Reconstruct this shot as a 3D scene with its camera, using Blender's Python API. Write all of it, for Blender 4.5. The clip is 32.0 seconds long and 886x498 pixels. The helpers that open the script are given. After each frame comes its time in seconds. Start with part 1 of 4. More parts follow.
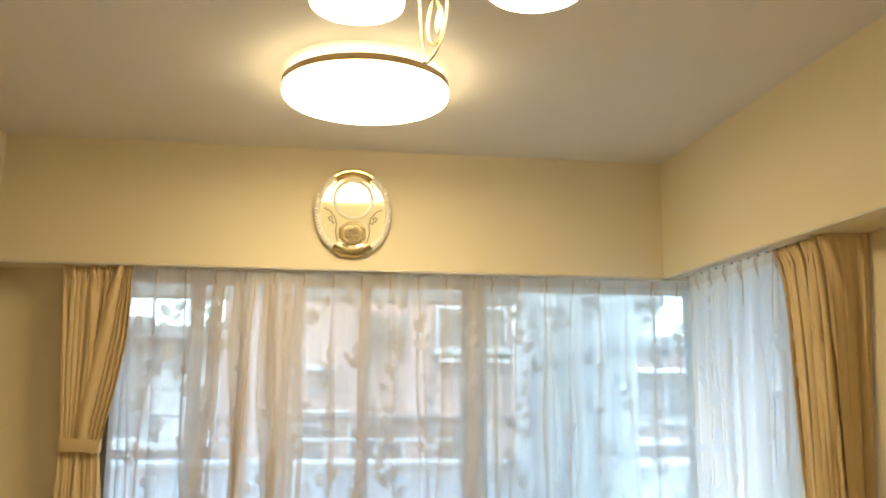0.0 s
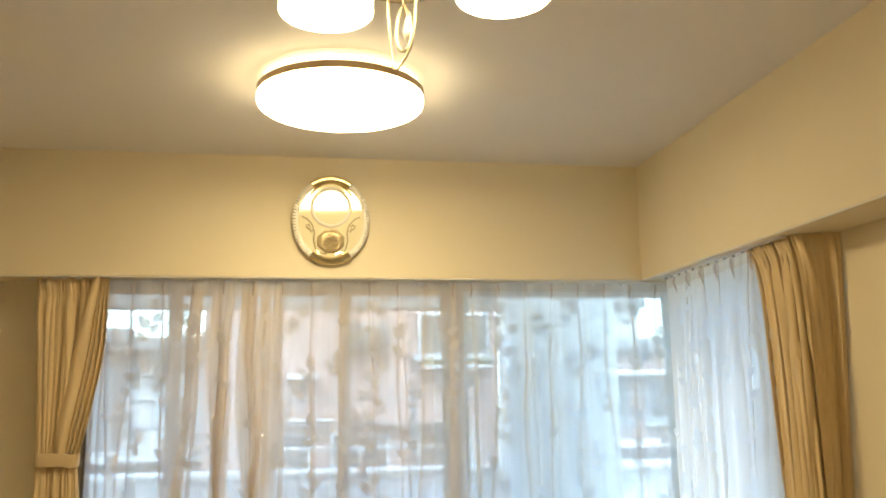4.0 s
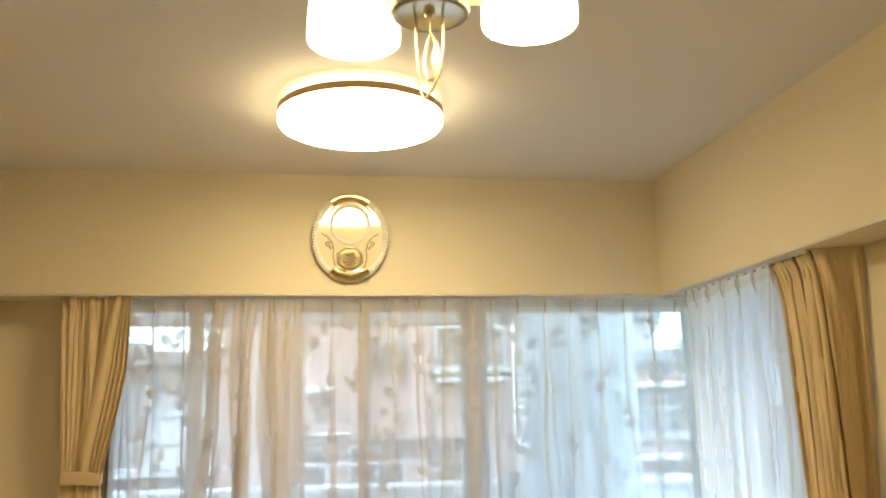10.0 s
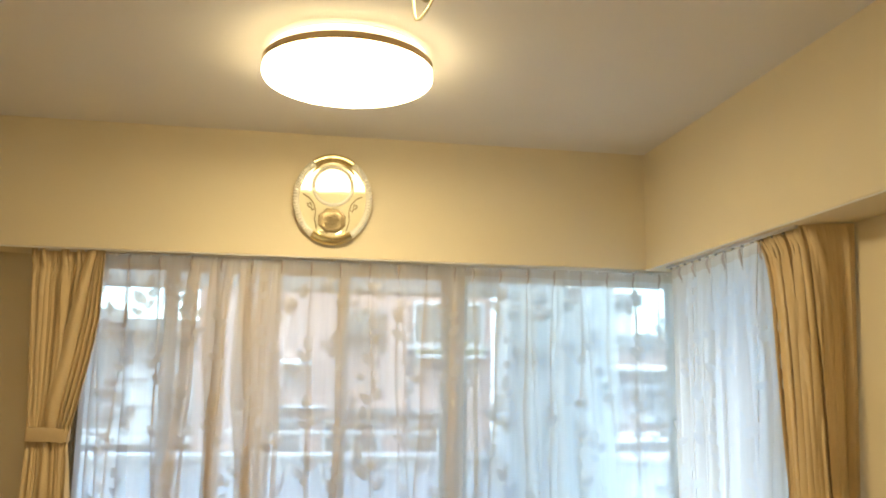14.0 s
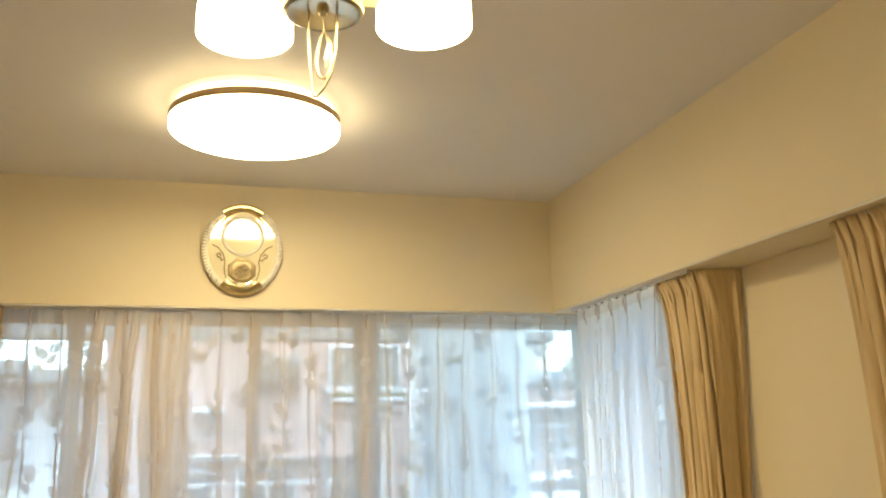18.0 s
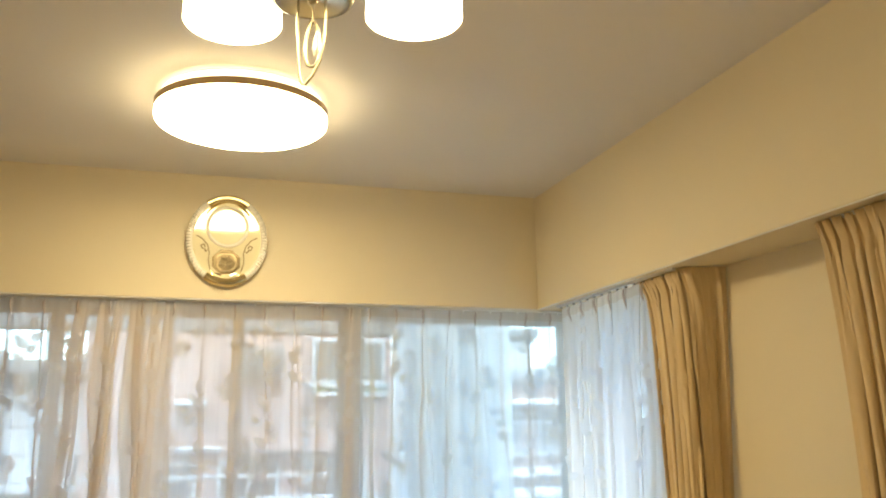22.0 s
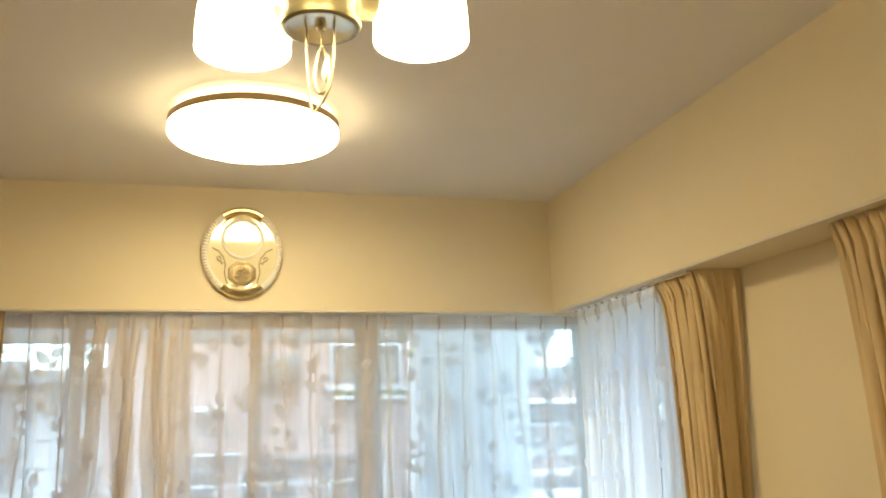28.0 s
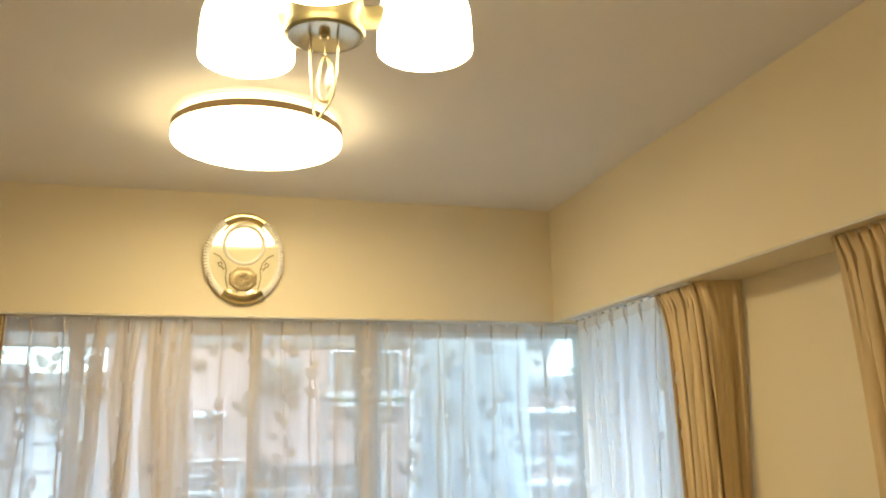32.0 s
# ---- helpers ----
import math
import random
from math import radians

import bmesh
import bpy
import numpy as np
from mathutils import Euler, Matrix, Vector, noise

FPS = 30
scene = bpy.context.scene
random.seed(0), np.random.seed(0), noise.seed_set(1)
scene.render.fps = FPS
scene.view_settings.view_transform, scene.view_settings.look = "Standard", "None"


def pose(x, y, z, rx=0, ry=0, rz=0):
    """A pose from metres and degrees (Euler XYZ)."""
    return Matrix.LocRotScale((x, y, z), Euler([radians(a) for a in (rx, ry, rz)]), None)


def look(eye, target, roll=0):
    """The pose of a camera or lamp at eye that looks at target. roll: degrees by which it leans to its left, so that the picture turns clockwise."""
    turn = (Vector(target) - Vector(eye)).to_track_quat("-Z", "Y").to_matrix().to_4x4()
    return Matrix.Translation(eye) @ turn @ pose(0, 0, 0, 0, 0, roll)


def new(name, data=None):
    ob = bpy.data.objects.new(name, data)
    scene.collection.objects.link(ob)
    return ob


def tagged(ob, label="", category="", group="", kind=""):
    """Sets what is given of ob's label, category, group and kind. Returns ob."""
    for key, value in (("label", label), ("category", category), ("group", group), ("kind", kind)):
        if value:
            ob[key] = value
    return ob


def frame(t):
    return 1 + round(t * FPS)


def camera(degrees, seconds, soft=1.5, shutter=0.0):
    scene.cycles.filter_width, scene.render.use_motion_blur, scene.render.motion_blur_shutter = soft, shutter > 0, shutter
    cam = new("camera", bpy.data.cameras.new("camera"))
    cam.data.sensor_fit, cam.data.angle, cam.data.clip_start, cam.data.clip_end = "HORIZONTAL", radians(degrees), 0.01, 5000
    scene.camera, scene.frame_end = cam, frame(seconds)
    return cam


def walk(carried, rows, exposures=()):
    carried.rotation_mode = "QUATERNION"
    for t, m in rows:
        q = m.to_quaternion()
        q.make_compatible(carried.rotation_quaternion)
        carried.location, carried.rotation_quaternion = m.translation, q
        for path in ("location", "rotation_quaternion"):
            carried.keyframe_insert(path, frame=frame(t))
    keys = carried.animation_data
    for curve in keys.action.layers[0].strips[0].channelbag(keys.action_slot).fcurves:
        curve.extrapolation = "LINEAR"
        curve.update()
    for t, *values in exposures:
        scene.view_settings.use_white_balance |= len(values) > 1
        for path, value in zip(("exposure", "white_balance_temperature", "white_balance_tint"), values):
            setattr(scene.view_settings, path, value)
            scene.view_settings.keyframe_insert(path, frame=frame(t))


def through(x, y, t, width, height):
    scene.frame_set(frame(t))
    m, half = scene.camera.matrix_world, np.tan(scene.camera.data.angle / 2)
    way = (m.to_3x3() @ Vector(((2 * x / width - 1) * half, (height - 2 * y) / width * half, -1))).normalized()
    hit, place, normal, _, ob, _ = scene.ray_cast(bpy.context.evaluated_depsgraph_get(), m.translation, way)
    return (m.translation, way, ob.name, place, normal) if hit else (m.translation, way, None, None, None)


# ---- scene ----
cam = camera(55.26, 32.0, soft=2.0)
PATH = [
    (0, (-0.094, -0.053, 1.419), (0.183, 1.899, 1.751), 0.4),
    (0.5, (-0.096, -0.044, 1.405), (0.185, 1.91, 1.726), 0.3),
    (1, (-0.086, -0.033, 1.391), (0.2, 1.918, 1.721), 0.1),
    (1.5, (-0.087, -0.048, 1.408), (0.213, 1.902, 1.737), -0.0),
    (2, (-0.096, -0.061, 1.426), (0.223, 1.884, 1.762), -0.3),
    (2.5, (-0.084, -0.057, 1.41), (0.241, 1.887, 1.751), -0.5),
    (4.5, (-0.081, -0.058, 1.422), (0.237, 1.886, 1.769), -0.9),
    (5, (-0.081, -0.062, 1.427), (0.225, 1.884, 1.776), -0.6),
    (5.5, (-0.083, -0.057, 1.431), (0.221, 1.888, 1.789), -0.5),
    (6, (-0.086, -0.065, 1.434), (0.217, 1.878, 1.795), -0.5),
    (6.5, (-0.077, -0.053, 1.44), (0.22, 1.891, 1.803), -0.7),
    (7, (-0.086, -0.062, 1.428), (0.212, 1.88, 1.802), -0.9),
    (7.5, (-0.092, -0.065, 1.434), (0.205, 1.878, 1.803), -1.1),
    (8, (-0.086, -0.06, 1.422), (0.206, 1.883, 1.797), -1.1),
    (8.5, (-0.092, -0.065, 1.429), (0.203, 1.878, 1.799), -1.1),
    (9, (-0.08, -0.065, 1.429), (0.205, 1.878, 1.805), -1.1),
    (9.5, (-0.082, -0.062, 1.435), (0.199, 1.883, 1.809), -0.9),
    (10, (-0.106, -0.067, 1.44), (0.181, 1.876, 1.813), -1.1),
    (10.5, (-0.097, -0.063, 1.435), (0.181, 1.883, 1.799), -0.9),
    (11, (-0.094, -0.06, 1.426), (0.182, 1.894, 1.748), -1.0),
    (11.5, (-0.089, -0.02, 1.388), (0.168, 1.947, 1.647), -0.7),
    (12, (-0.063, 0.02, 1.382), (0.142, 2.001, 1.566), -0.2),
    (12.5, (-0.112, 0.054, 1.374), (0.093, 2.036, 1.549), 0.3),
    (13, (-0.093, 0.02, 1.413), (0.107, 1.999, 1.62), 0.9),
    (13.5, (-0.088, 0.004, 1.396), (0.176, 1.966, 1.68), 1.0),
    (14, (-0.102, 0.022, 1.386), (0.229, 1.967, 1.714), 0.8),
    (14.5, (-0.112, 0.042, 1.4), (0.307, 1.965, 1.759), 0.2),
    (15, (-0.096, 0.055, 1.414), (0.373, 1.965, 1.78), -0.5),
    (15.5, (-0.087, 0.051, 1.421), (0.421, 1.951, 1.788), -0.9),
    (17.5, (-0.099, -0.038, 1.398), (0.434, 1.845, 1.81), -0.9),
    (18, (-0.088, -0.052, 1.413), (0.432, 1.834, 1.831), -1.2),
    (18.5, (-0.098, -0.056, 1.419), (0.44, 1.824, 1.838), -1.2),
    (19, (-0.092, -0.043, 1.407), (0.45, 1.834, 1.838), -1.1),
    (19.5, (-0.093, -0.048, 1.407), (0.45, 1.829, 1.837), -0.9),
    (20, (-0.096, -0.056, 1.42), (0.442, 1.823, 1.843), -0.9),
    (20.5, (-0.096, -0.048, 1.414), (0.441, 1.832, 1.839), -0.8),
    (21, (-0.091, -0.046, 1.412), (0.453, 1.833, 1.83), -0.7),
    (21.5, (-0.088, -0.047, 1.417), (0.461, 1.833, 1.824), -0.7),
    (22, (-0.087, -0.042, 1.409), (0.466, 1.836, 1.817), -0.5),
    (22.5, (-0.091, -0.044, 1.417), (0.461, 1.837, 1.813), -0.7),
    (23, (-0.094, -0.044, 1.407), (0.447, 1.839, 1.811), -0.9),
    (23.5, (-0.094, -0.034, 1.418), (0.443, 1.849, 1.828), -1.1),
    (24, (-0.087, -0.055, 1.431), (0.451, 1.831, 1.825), -1.3),
    (24.5, (-0.071, -0.035, 1.42), (0.484, 1.844, 1.819), -0.9),
    (26.5, (-0.086, -0.048, 1.417), (0.456, 1.835, 1.816), -0.5),
    (27, (-0.082, -0.048, 1.419), (0.445, 1.838, 1.822), -1.0),
    (27.5, (-0.082, -0.054, 1.424), (0.439, 1.833, 1.831), -1.5),
    (28, (-0.089, -0.065, 1.438), (0.431, 1.823, 1.846), -1.7),
    (28.5, (-0.079, -0.068, 1.448), (0.435, 1.819, 1.865), -1.7),
    (29, (-0.094, -0.066, 1.447), (0.441, 1.816, 1.861), -1.6),
    (29.5, (-0.088, -0.059, 1.438), (0.463, 1.819, 1.852), -1.3),
    (30, (-0.071, -0.059, 1.433), (0.485, 1.816, 1.85), -1.2),
    (30.5, (-0.083, -0.052, 1.438), (0.478, 1.823, 1.849), -1.1),
    (31, (-0.082, -0.061, 1.441), (0.462, 1.819, 1.852), -0.9),
    (31.5, (-0.087, -0.059, 1.439), (0.448, 1.821, 1.861), -1.0),
    (32, (-0.088, -0.063, 1.442), (0.428, 1.822, 1.867), -1.0),
]
walk(cam, [(t, look(eye, target, roll)) for t, eye, target, roll in PATH])

# ---- daylight and exposure ----
world = bpy.data.worlds.new("world")
scene.world = world
world.use_nodes = True
wn = world.node_tree
sky = wn.nodes.new("ShaderNodeTexSky")
sky.sky_type = "NISHITA"
sky.sun_disc = False
sky.sun_elevation = radians(64)
sky.sun_rotation = radians(171)
sky.air_density, sky.dust_density, sky.ozone_density = 1.0, 0.8, 1.5
wn.links.new(sky.outputs[0], wn.nodes["Background"].inputs[0])
wn.nodes["Background"].inputs[1].default_value = 0.12
sun_data = bpy.data.lights.new("sun", "SUN")
sun_data.energy, sun_data.angle, sun_data.color = 2.3, radians(80), (0.88, 0.96, 1.0)
sun = new("sun", sun_data)
sun.matrix_world = look((0.8, -5, 11), (0, 0, 0))
scene.view_settings.exposure = 3.55

# ---- room sizes, metres ----
CEIL = 2.60        # ceiling
DROP = 2.00        # underside of the window beams
FACE = 4.04        # room face of the far beam
SIDE = 1.63        # room face of the window-side beam
BACK = 4.28        # far wall
FLANK = 1.86       # window-side wall
LEFT = -1.95       # blind side wall
REAR = -1.80       # unseen wall behind the viewer, set near to bounce light
LBEAM = -1.59      # room face of the blind-side beam


# ---- materials ----
def material(name, color, rough=0.6, metal=0.0, vary=0.12, scale=3.0, grain=60.0, bump=0.1, tint=None, coat=0.0, spec=0.5, random_tone=0.0):
    """A painted, woven or solid surface with broad stains and fine grain."""
    m = bpy.data.materials.new(name)
    m.use_nodes = True
    nt = m.node_tree
    b = nt.nodes["Principled BSDF"]
    b.inputs["Roughness"].default_value = rough
    b.inputs["Metallic"].default_value = metal
    b.inputs["Coat Weight"].default_value = coat
    b.inputs["Specular IOR Level"].default_value = spec
    tc = nt.nodes.new("ShaderNodeTexCoord")
    big = nt.nodes.new("ShaderNodeTexNoise")
    big.inputs["Scale"].default_value = scale
    big.inputs["Detail"].default_value = 4
    fine = nt.nodes.new("ShaderNodeTexNoise")
    fine.inputs["Scale"].default_value = grain
    fine.inputs["Detail"].default_value = 3
    nt.links.new(tc.outputs["Object"], big.inputs["Vector"])
    nt.links.new(tc.outputs["Object"], fine.inputs["Vector"])
    ramp = nt.nodes.new("ShaderNodeMix")
    ramp.data_type = "RGBA"
    dark = tint or tuple(c * (1 - vary) for c in color)
    ramp.inputs[6].default_value = (*dark, 1)
    ramp.inputs[7].default_value = (*color, 1)
    mixv = nt.nodes.new("ShaderNodeMath")
    mixv.operation = "MULTIPLY_ADD"
    mixv.inputs[1].default_value = 0.35
    nt.links.new(fine.outputs["Fac"], mixv.inputs[0])
    sub = nt.nodes.new("ShaderNodeMath")
    sub.operation = "MULTIPLY_ADD"
    sub.inputs[1].default_value = 1.6
    sub.inputs[2].default_value = -0.45
    nt.links.new(big.outputs["Fac"], sub.inputs[0])
    nt.links.new(sub.outputs[0], mixv.inputs[2])
    mixv.use_clamp = True
    nt.links.new(mixv.outputs[0], ramp.inputs[0])
    out = ramp.outputs[2]
    if random_tone:
        info = nt.nodes.new("ShaderNodeObjectInfo")
        hsv = nt.nodes.new("ShaderNodeHueSaturation")
        mr = nt.nodes.new("ShaderNodeMapRange")
        mr.inputs[3].default_value, mr.inputs[4].default_value = 1 - random_tone, 1 + random_tone
        nt.links.new(info.outputs["Random"], mr.inputs[0])
        nt.links.new(mr.outputs[0], hsv.inputs["Value"])
        nt.links.new(out, hsv.inputs["Color"])
        out = hsv.outputs[0]
    nt.links.new(out, b.inputs["Base Color"])
    if bump:
        bp = nt.nodes.new("ShaderNodeBump")
        bp.inputs["Strength"].default_value = bump
        bp.inputs["Distance"].default_value = 0.002
        nt.links.new(fine.outputs["Fac"], bp.inputs["Height"])
        nt.links.new(bp.outputs[0], b.inputs["Normal"])
    return m


def glowing(name, color, strength):
    m = bpy.data.materials.new(name)
    m.use_nodes = True
    b = m.node_tree.nodes["Principled BSDF"]
    b.inputs["Base Color"].default_value = (0.85, 0.83, 0.78, 1)
    b.inputs["Roughness"].default_value = 0.35
    b.inputs["Emission Color"].default_value = (*color, 1)
    b.inputs["Emission Strength"].default_value = strength
    return m


def voile(name, color, clear, through=0.52):
    """Thin see-through cloth: part open weave, part scattering thread."""
    m = bpy.data.materials.new(name)
    m.use_nodes = True
    nt = m.node_tree
    nt.nodes.remove(nt.nodes["Principled BSDF"])
    out = nt.nodes["Material Output"]
    tr = nt.nodes.new("ShaderNodeBsdfTransparent")
    df = nt.nodes.new("ShaderNodeBsdfDiffuse")
    tl = nt.nodes.new("ShaderNodeBsdfTranslucent")
    df.inputs[0].default_value = (*color, 1)
    tl.inputs[0].default_value = (*color, 1)
    cloth = nt.nodes.new("ShaderNodeMixShader")
    cloth.inputs[0].default_value = through
    nt.links.new(df.outputs[0], cloth.inputs[1])
    nt.links.new(tl.outputs[0], cloth.inputs[2])
    tc = nt.nodes.new("ShaderNodeTexCoord")
    mp = nt.nodes.new("ShaderNodeMapping")
    mp.inputs["Scale"].default_value = (60, 60, 2.5)
    ns = nt.nodes.new("ShaderNodeTexNoise")
    ns.inputs["Scale"].default_value = 1.0
    ns.inputs["Detail"].default_value = 3
    mr = nt.nodes.new("ShaderNodeMapRange")
    mr.inputs[1].default_value, mr.inputs[2].default_value = 0.3, 0.7
    mr.inputs[3].default_value, mr.inputs[4].default_value = max(0.0, 1 - clear - 0.02), min(1.0, 1 - clear + 0.02)
    mix = nt.nodes.new("ShaderNodeMixShader")
    nt.links.new(tc.outputs["Object"], mp.inputs[0])
    nt.links.new(mp.outputs[0], ns.inputs["Vector"])
    nt.links.new(ns.outputs["Fac"], mr.inputs[0])
    nt.links.new(mr.outputs[0], mix.inputs[0])
    nt.links.new(tr.outputs[0], mix.inputs[1])
    nt.links.new(cloth.outputs[0], mix.inputs[2])
    nt.links.new(mix.outputs[0], out.inputs[0])
    return m


def clear_glass(name, color):
    m = bpy.data.materials.new(name)
    m.use_nodes = True
    nt = m.node_tree
    nt.nodes.remove(nt.nodes["Principled BSDF"])
    tr = nt.nodes.new("ShaderNodeBsdfTransparent")
    tr.inputs[0].default_value = (*color, 1)
    gl = nt.nodes.new("ShaderNodeBsdfGlossy")
    gl.inputs["Roughness"].default_value = 0.02
    fr = nt.nodes.new("ShaderNodeFresnel")
    fr.inputs[0].default_value = 1.45
    mix = nt.nodes.new("ShaderNodeMixShader")
    nt.links.new(fr.outputs[0], mix.inputs[0])
    nt.links.new(tr.outputs[0], mix.inputs[1])
    nt.links.new(gl.outputs[0], mix.inputs[2])
    nt.links.new(mix.outputs[0], nt.nodes["Material Output"].inputs[0])
    return m


def floral(name):
    """Printed cloth: pink and cream blossoms on a dark ground."""
    m = bpy.data.materials.new(name)
    m.use_nodes = True
    nt = m.node_tree
    b = nt.nodes["Principled BSDF"]
    b.inputs["Roughness"].default_value = 0.85
    tc = nt.nodes.new("ShaderNodeTexCoord")
    ns = nt.nodes.new("ShaderNodeTexNoise")
    ns.inputs["Scale"].default_value = 5
    va = nt.nodes.new("ShaderNodeVectorMath")
    va.operation = "MULTIPLY_ADD"
    va.inputs[1].default_value = (0.08, 0.08, 0.08)
    vo = nt.nodes.new("ShaderNodeTexVoronoi")
    vo.inputs["Scale"].default_value = 24
    rp = nt.nodes.new("ShaderNodeValToRGB")
    stops = [(0.0, (0.75, 0.62, 0.40)), (0.16, (0.75, 0.38, 0.36)), (0.34, (0.55, 0.20, 0.20)), (0.46, (0.16, 0.07, 0.06)), (0.62, (0.05, 0.035, 0.03))]
    rp.color_ramp.elements[0].position, rp.color_ramp.elements[0].color = stops[0][0], (*stops[0][1], 1)
    rp.color_ramp.elements[1].position, rp.color_ramp.elements[1].color = stops[-1][0], (*stops[-1][1], 1)
    for p, c in stops[1:-1]:
        e = rp.color_ramp.elements.new(p)
        e.color = (*c, 1)
    nt.links.new(tc.outputs["Object"], ns.inputs["Vector"])
    nt.links.new(ns.outputs["Color"], va.inputs[0])
    nt.links.new(tc.outputs["Object"], va.inputs[2])
    nt.links.new(va.outputs[0], vo.inputs["Vector"])
    nt.links.new(vo.outputs["Distance"], rp.inputs[0])
    nt.links.new(rp.outputs[0], b.inputs["Base Color"])
    return m


def drapery(name, color):
    """Heavy woven curtain cloth with fine vertical threads."""
    m = material(name, color, 0.75, vary=0.12, scale=2.0, grain=40, bump=0.0)
    nt = m.node_tree
    b = nt.nodes["Principled BSDF"]
    b.inputs["Sheen Weight"].default_value = 0.15
    tc = nt.nodes.new("ShaderNodeTexCoord")
    mp = nt.nodes.new("ShaderNodeMapping")
    mp.inputs["Scale"].default_value = (400, 400, 60)
    ns = nt.nodes.new("ShaderNodeTexNoise")
    ns.inputs["Scale"].default_value = 1.0
    bp = nt.nodes.new("ShaderNodeBump")
    bp.inputs["Strength"].default_value = 0.25
    bp.inputs["Distance"].default_value = 0.001
    nt.links.new(tc.outputs["Object"], mp.inputs[0])
    nt.links.new(mp.outputs[0], ns.inputs["Vector"])
    nt.links.new(ns.outputs["Fac"], bp.inputs["Height"])
    nt.links.new(bp.outputs[0], b.inputs["Normal"])
    return m


def leather(name, color):
    m = material(name, color, 0.42, vary=0.14, scale=4.0, grain=220, bump=0.15)
    nt = m.node_tree
    b = nt.nodes["Principled BSDF"]
    old = b.inputs["Normal"].links[0].from_node
    tc = nt.nodes.new("ShaderNodeTexCoord")
    mp = nt.nodes.new("ShaderNodeMapping")
    mp.inputs["Scale"].default_value = (7, 5, 3.0)
    mp.inputs["Rotation"].default_value = (0.2, 0.45, 0.3)
    wr = nt.nodes.new("ShaderNodeTexNoise")
    wr.inputs["Scale"].default_value = 1.6
    wr.inputs["Detail"].default_value = 5
    wr.inputs["Distortion"].default_value = 1.2
    bp = nt.nodes.new("ShaderNodeBump")
    bp.inputs["Strength"].default_value = 0.5
    bp.inputs["Distance"].default_value = 0.02
    nt.links.new(tc.outputs["Object"], mp.inputs[0])
    nt.links.new(mp.outputs[0], wr.inputs["Vector"])
    nt.links.new(wr.outputs["Fac"], bp.inputs["Height"])
    nt.links.new(old.outputs[0], bp.inputs["Normal"])
    nt.links.new(bp.outputs[0], b.inputs["Normal"])
    return m


LAMP = (1.0, 0.805, 0.46)
WALL = material("cream wall paint", (0.78, 0.685, 0.495), 0.7, vary=0.05, scale=1.3, grain=140, bump=0.12)
CEILING = material("white ceiling paint", (0.755, 0.72, 0.67), 0.8, vary=0.05, scale=1.1, grain=150, bump=0.1)
FLOOR = material("light brown wood floor", (0.60, 0.49, 0.36), 0.3, vary=0.15, scale=2.5, grain=80, bump=0.03)
WHITE = material("white plastic", (0.8, 0.79, 0.76), 0.4, vary=0.05, bump=0.0)
HOOK = material("grey hook steel", (0.34, 0.32, 0.29), 0.4, 0.6, bump=0.0)
ALU = material("bronze anodised aluminium", (0.24, 0.19, 0.13), 0.5, 0.2, vary=0.1, grain=200, bump=0.05)
GLASS = clear_glass("window glass", (0.86, 0.955, 0.985))
SHEER = voile("ivory voile", (0.88, 0.89, 0.89), 0.26, 0.68)
# Same cloth as SHEER; warm lamp and facade light is put into its tint.
SHEER_WARM = voile("ivory voile in warm light", (0.87, 0.80, 0.73), 0.30, 0.62)
SHEER_TOP = voile("ivory voile heading", (0.84, 0.80, 0.74), 0.30, 0.6)
# Darker than the sheers: the shade of pinched folds is put into its colour.
PLEAT = voile("ivory voile darkened for pleat shade", (0.72, 0.63, 0.57), 0.36, 0.45)
# The leaf thread again; its cooler daylight tint is put into the colour.
LEAF_DAYLIT = voile("woven leaf thread in cool light", (0.80, 0.835, 0.87), 0.205, 0.68)
LEAF = voile("woven leaf thread", (0.80, 0.76, 0.73), 0.225, 0.62)
DRAPE = drapery("gold-beige curtain cloth", (0.70, 0.54, 0.31))
BAND = drapery("gold-beige band cloth", (0.66, 0.51, 0.30))
GOLD = material("polished pale gold", (0.97, 0.90, 0.64), 0.06, 0.25, vary=0.06, grain=90, bump=0.02, coat=0.0)
BOSS = material("dull worn gold", (0.30, 0.23, 0.12), 0.35, 0.6, vary=0.3, scale=40, grain=300, bump=0.4)
MUSTARD = material("mustard cloth", (0.42, 0.33, 0.17), 0.85, vary=0.15, grain=200, bump=0.2)
GOLD_DULL = material("polished yellow gold", (0.80, 0.66, 0.35), 0.07, 1.0, vary=0.15, grain=160, bump=0.15)
EMBOSS = material("worn embossed gold", (0.50, 0.41, 0.24), 0.3, 0.6, vary=0.25, scale=40, grain=260, bump=0.3)
BRIGHT = material("polished silver-gold", (0.95, 0.90, 0.76), 0.06, 1.0, vary=0.03, bump=0.0)
SATIN = material("satin silver-gold", (0.96, 0.93, 0.84), 0.10, 0.15, vary=0.03, bump=0.0)
CHROME = material("warm polished brass-chrome", (0.80, 0.74, 0.52), 0.16, 1.0, vary=0.05, bump=0.0)
RING = material("bronze lamp trim", (0.42, 0.30, 0.15), 0.4, 0.6, vary=0.1, bump=0.05)
MIRROR = material("silver polished dish", (0.88, 0.81, 0.60), 0.22, 1.0, vary=0.05, bump=0.0)
WIRE = material("pale brass wire", (0.52, 0.46, 0.29), 0.3, 0.9, vary=0.05, bump=0.0)
DRUM = material("antique brass", (0.24, 0.205, 0.105), 0.38, 0.6, vary=0.12, bump=0.0)
DISC = glowing("lit lamp diffuser", LAMP, 2.75)
DISC_EDGE = glowing("dimmer lamp diffuser edge", LAMP, 1.7)
HALO = glowing("lit lamp back ring", LAMP, 0.36)
SHADE = glowing("lit frosted shade", LAMP, 1.35)
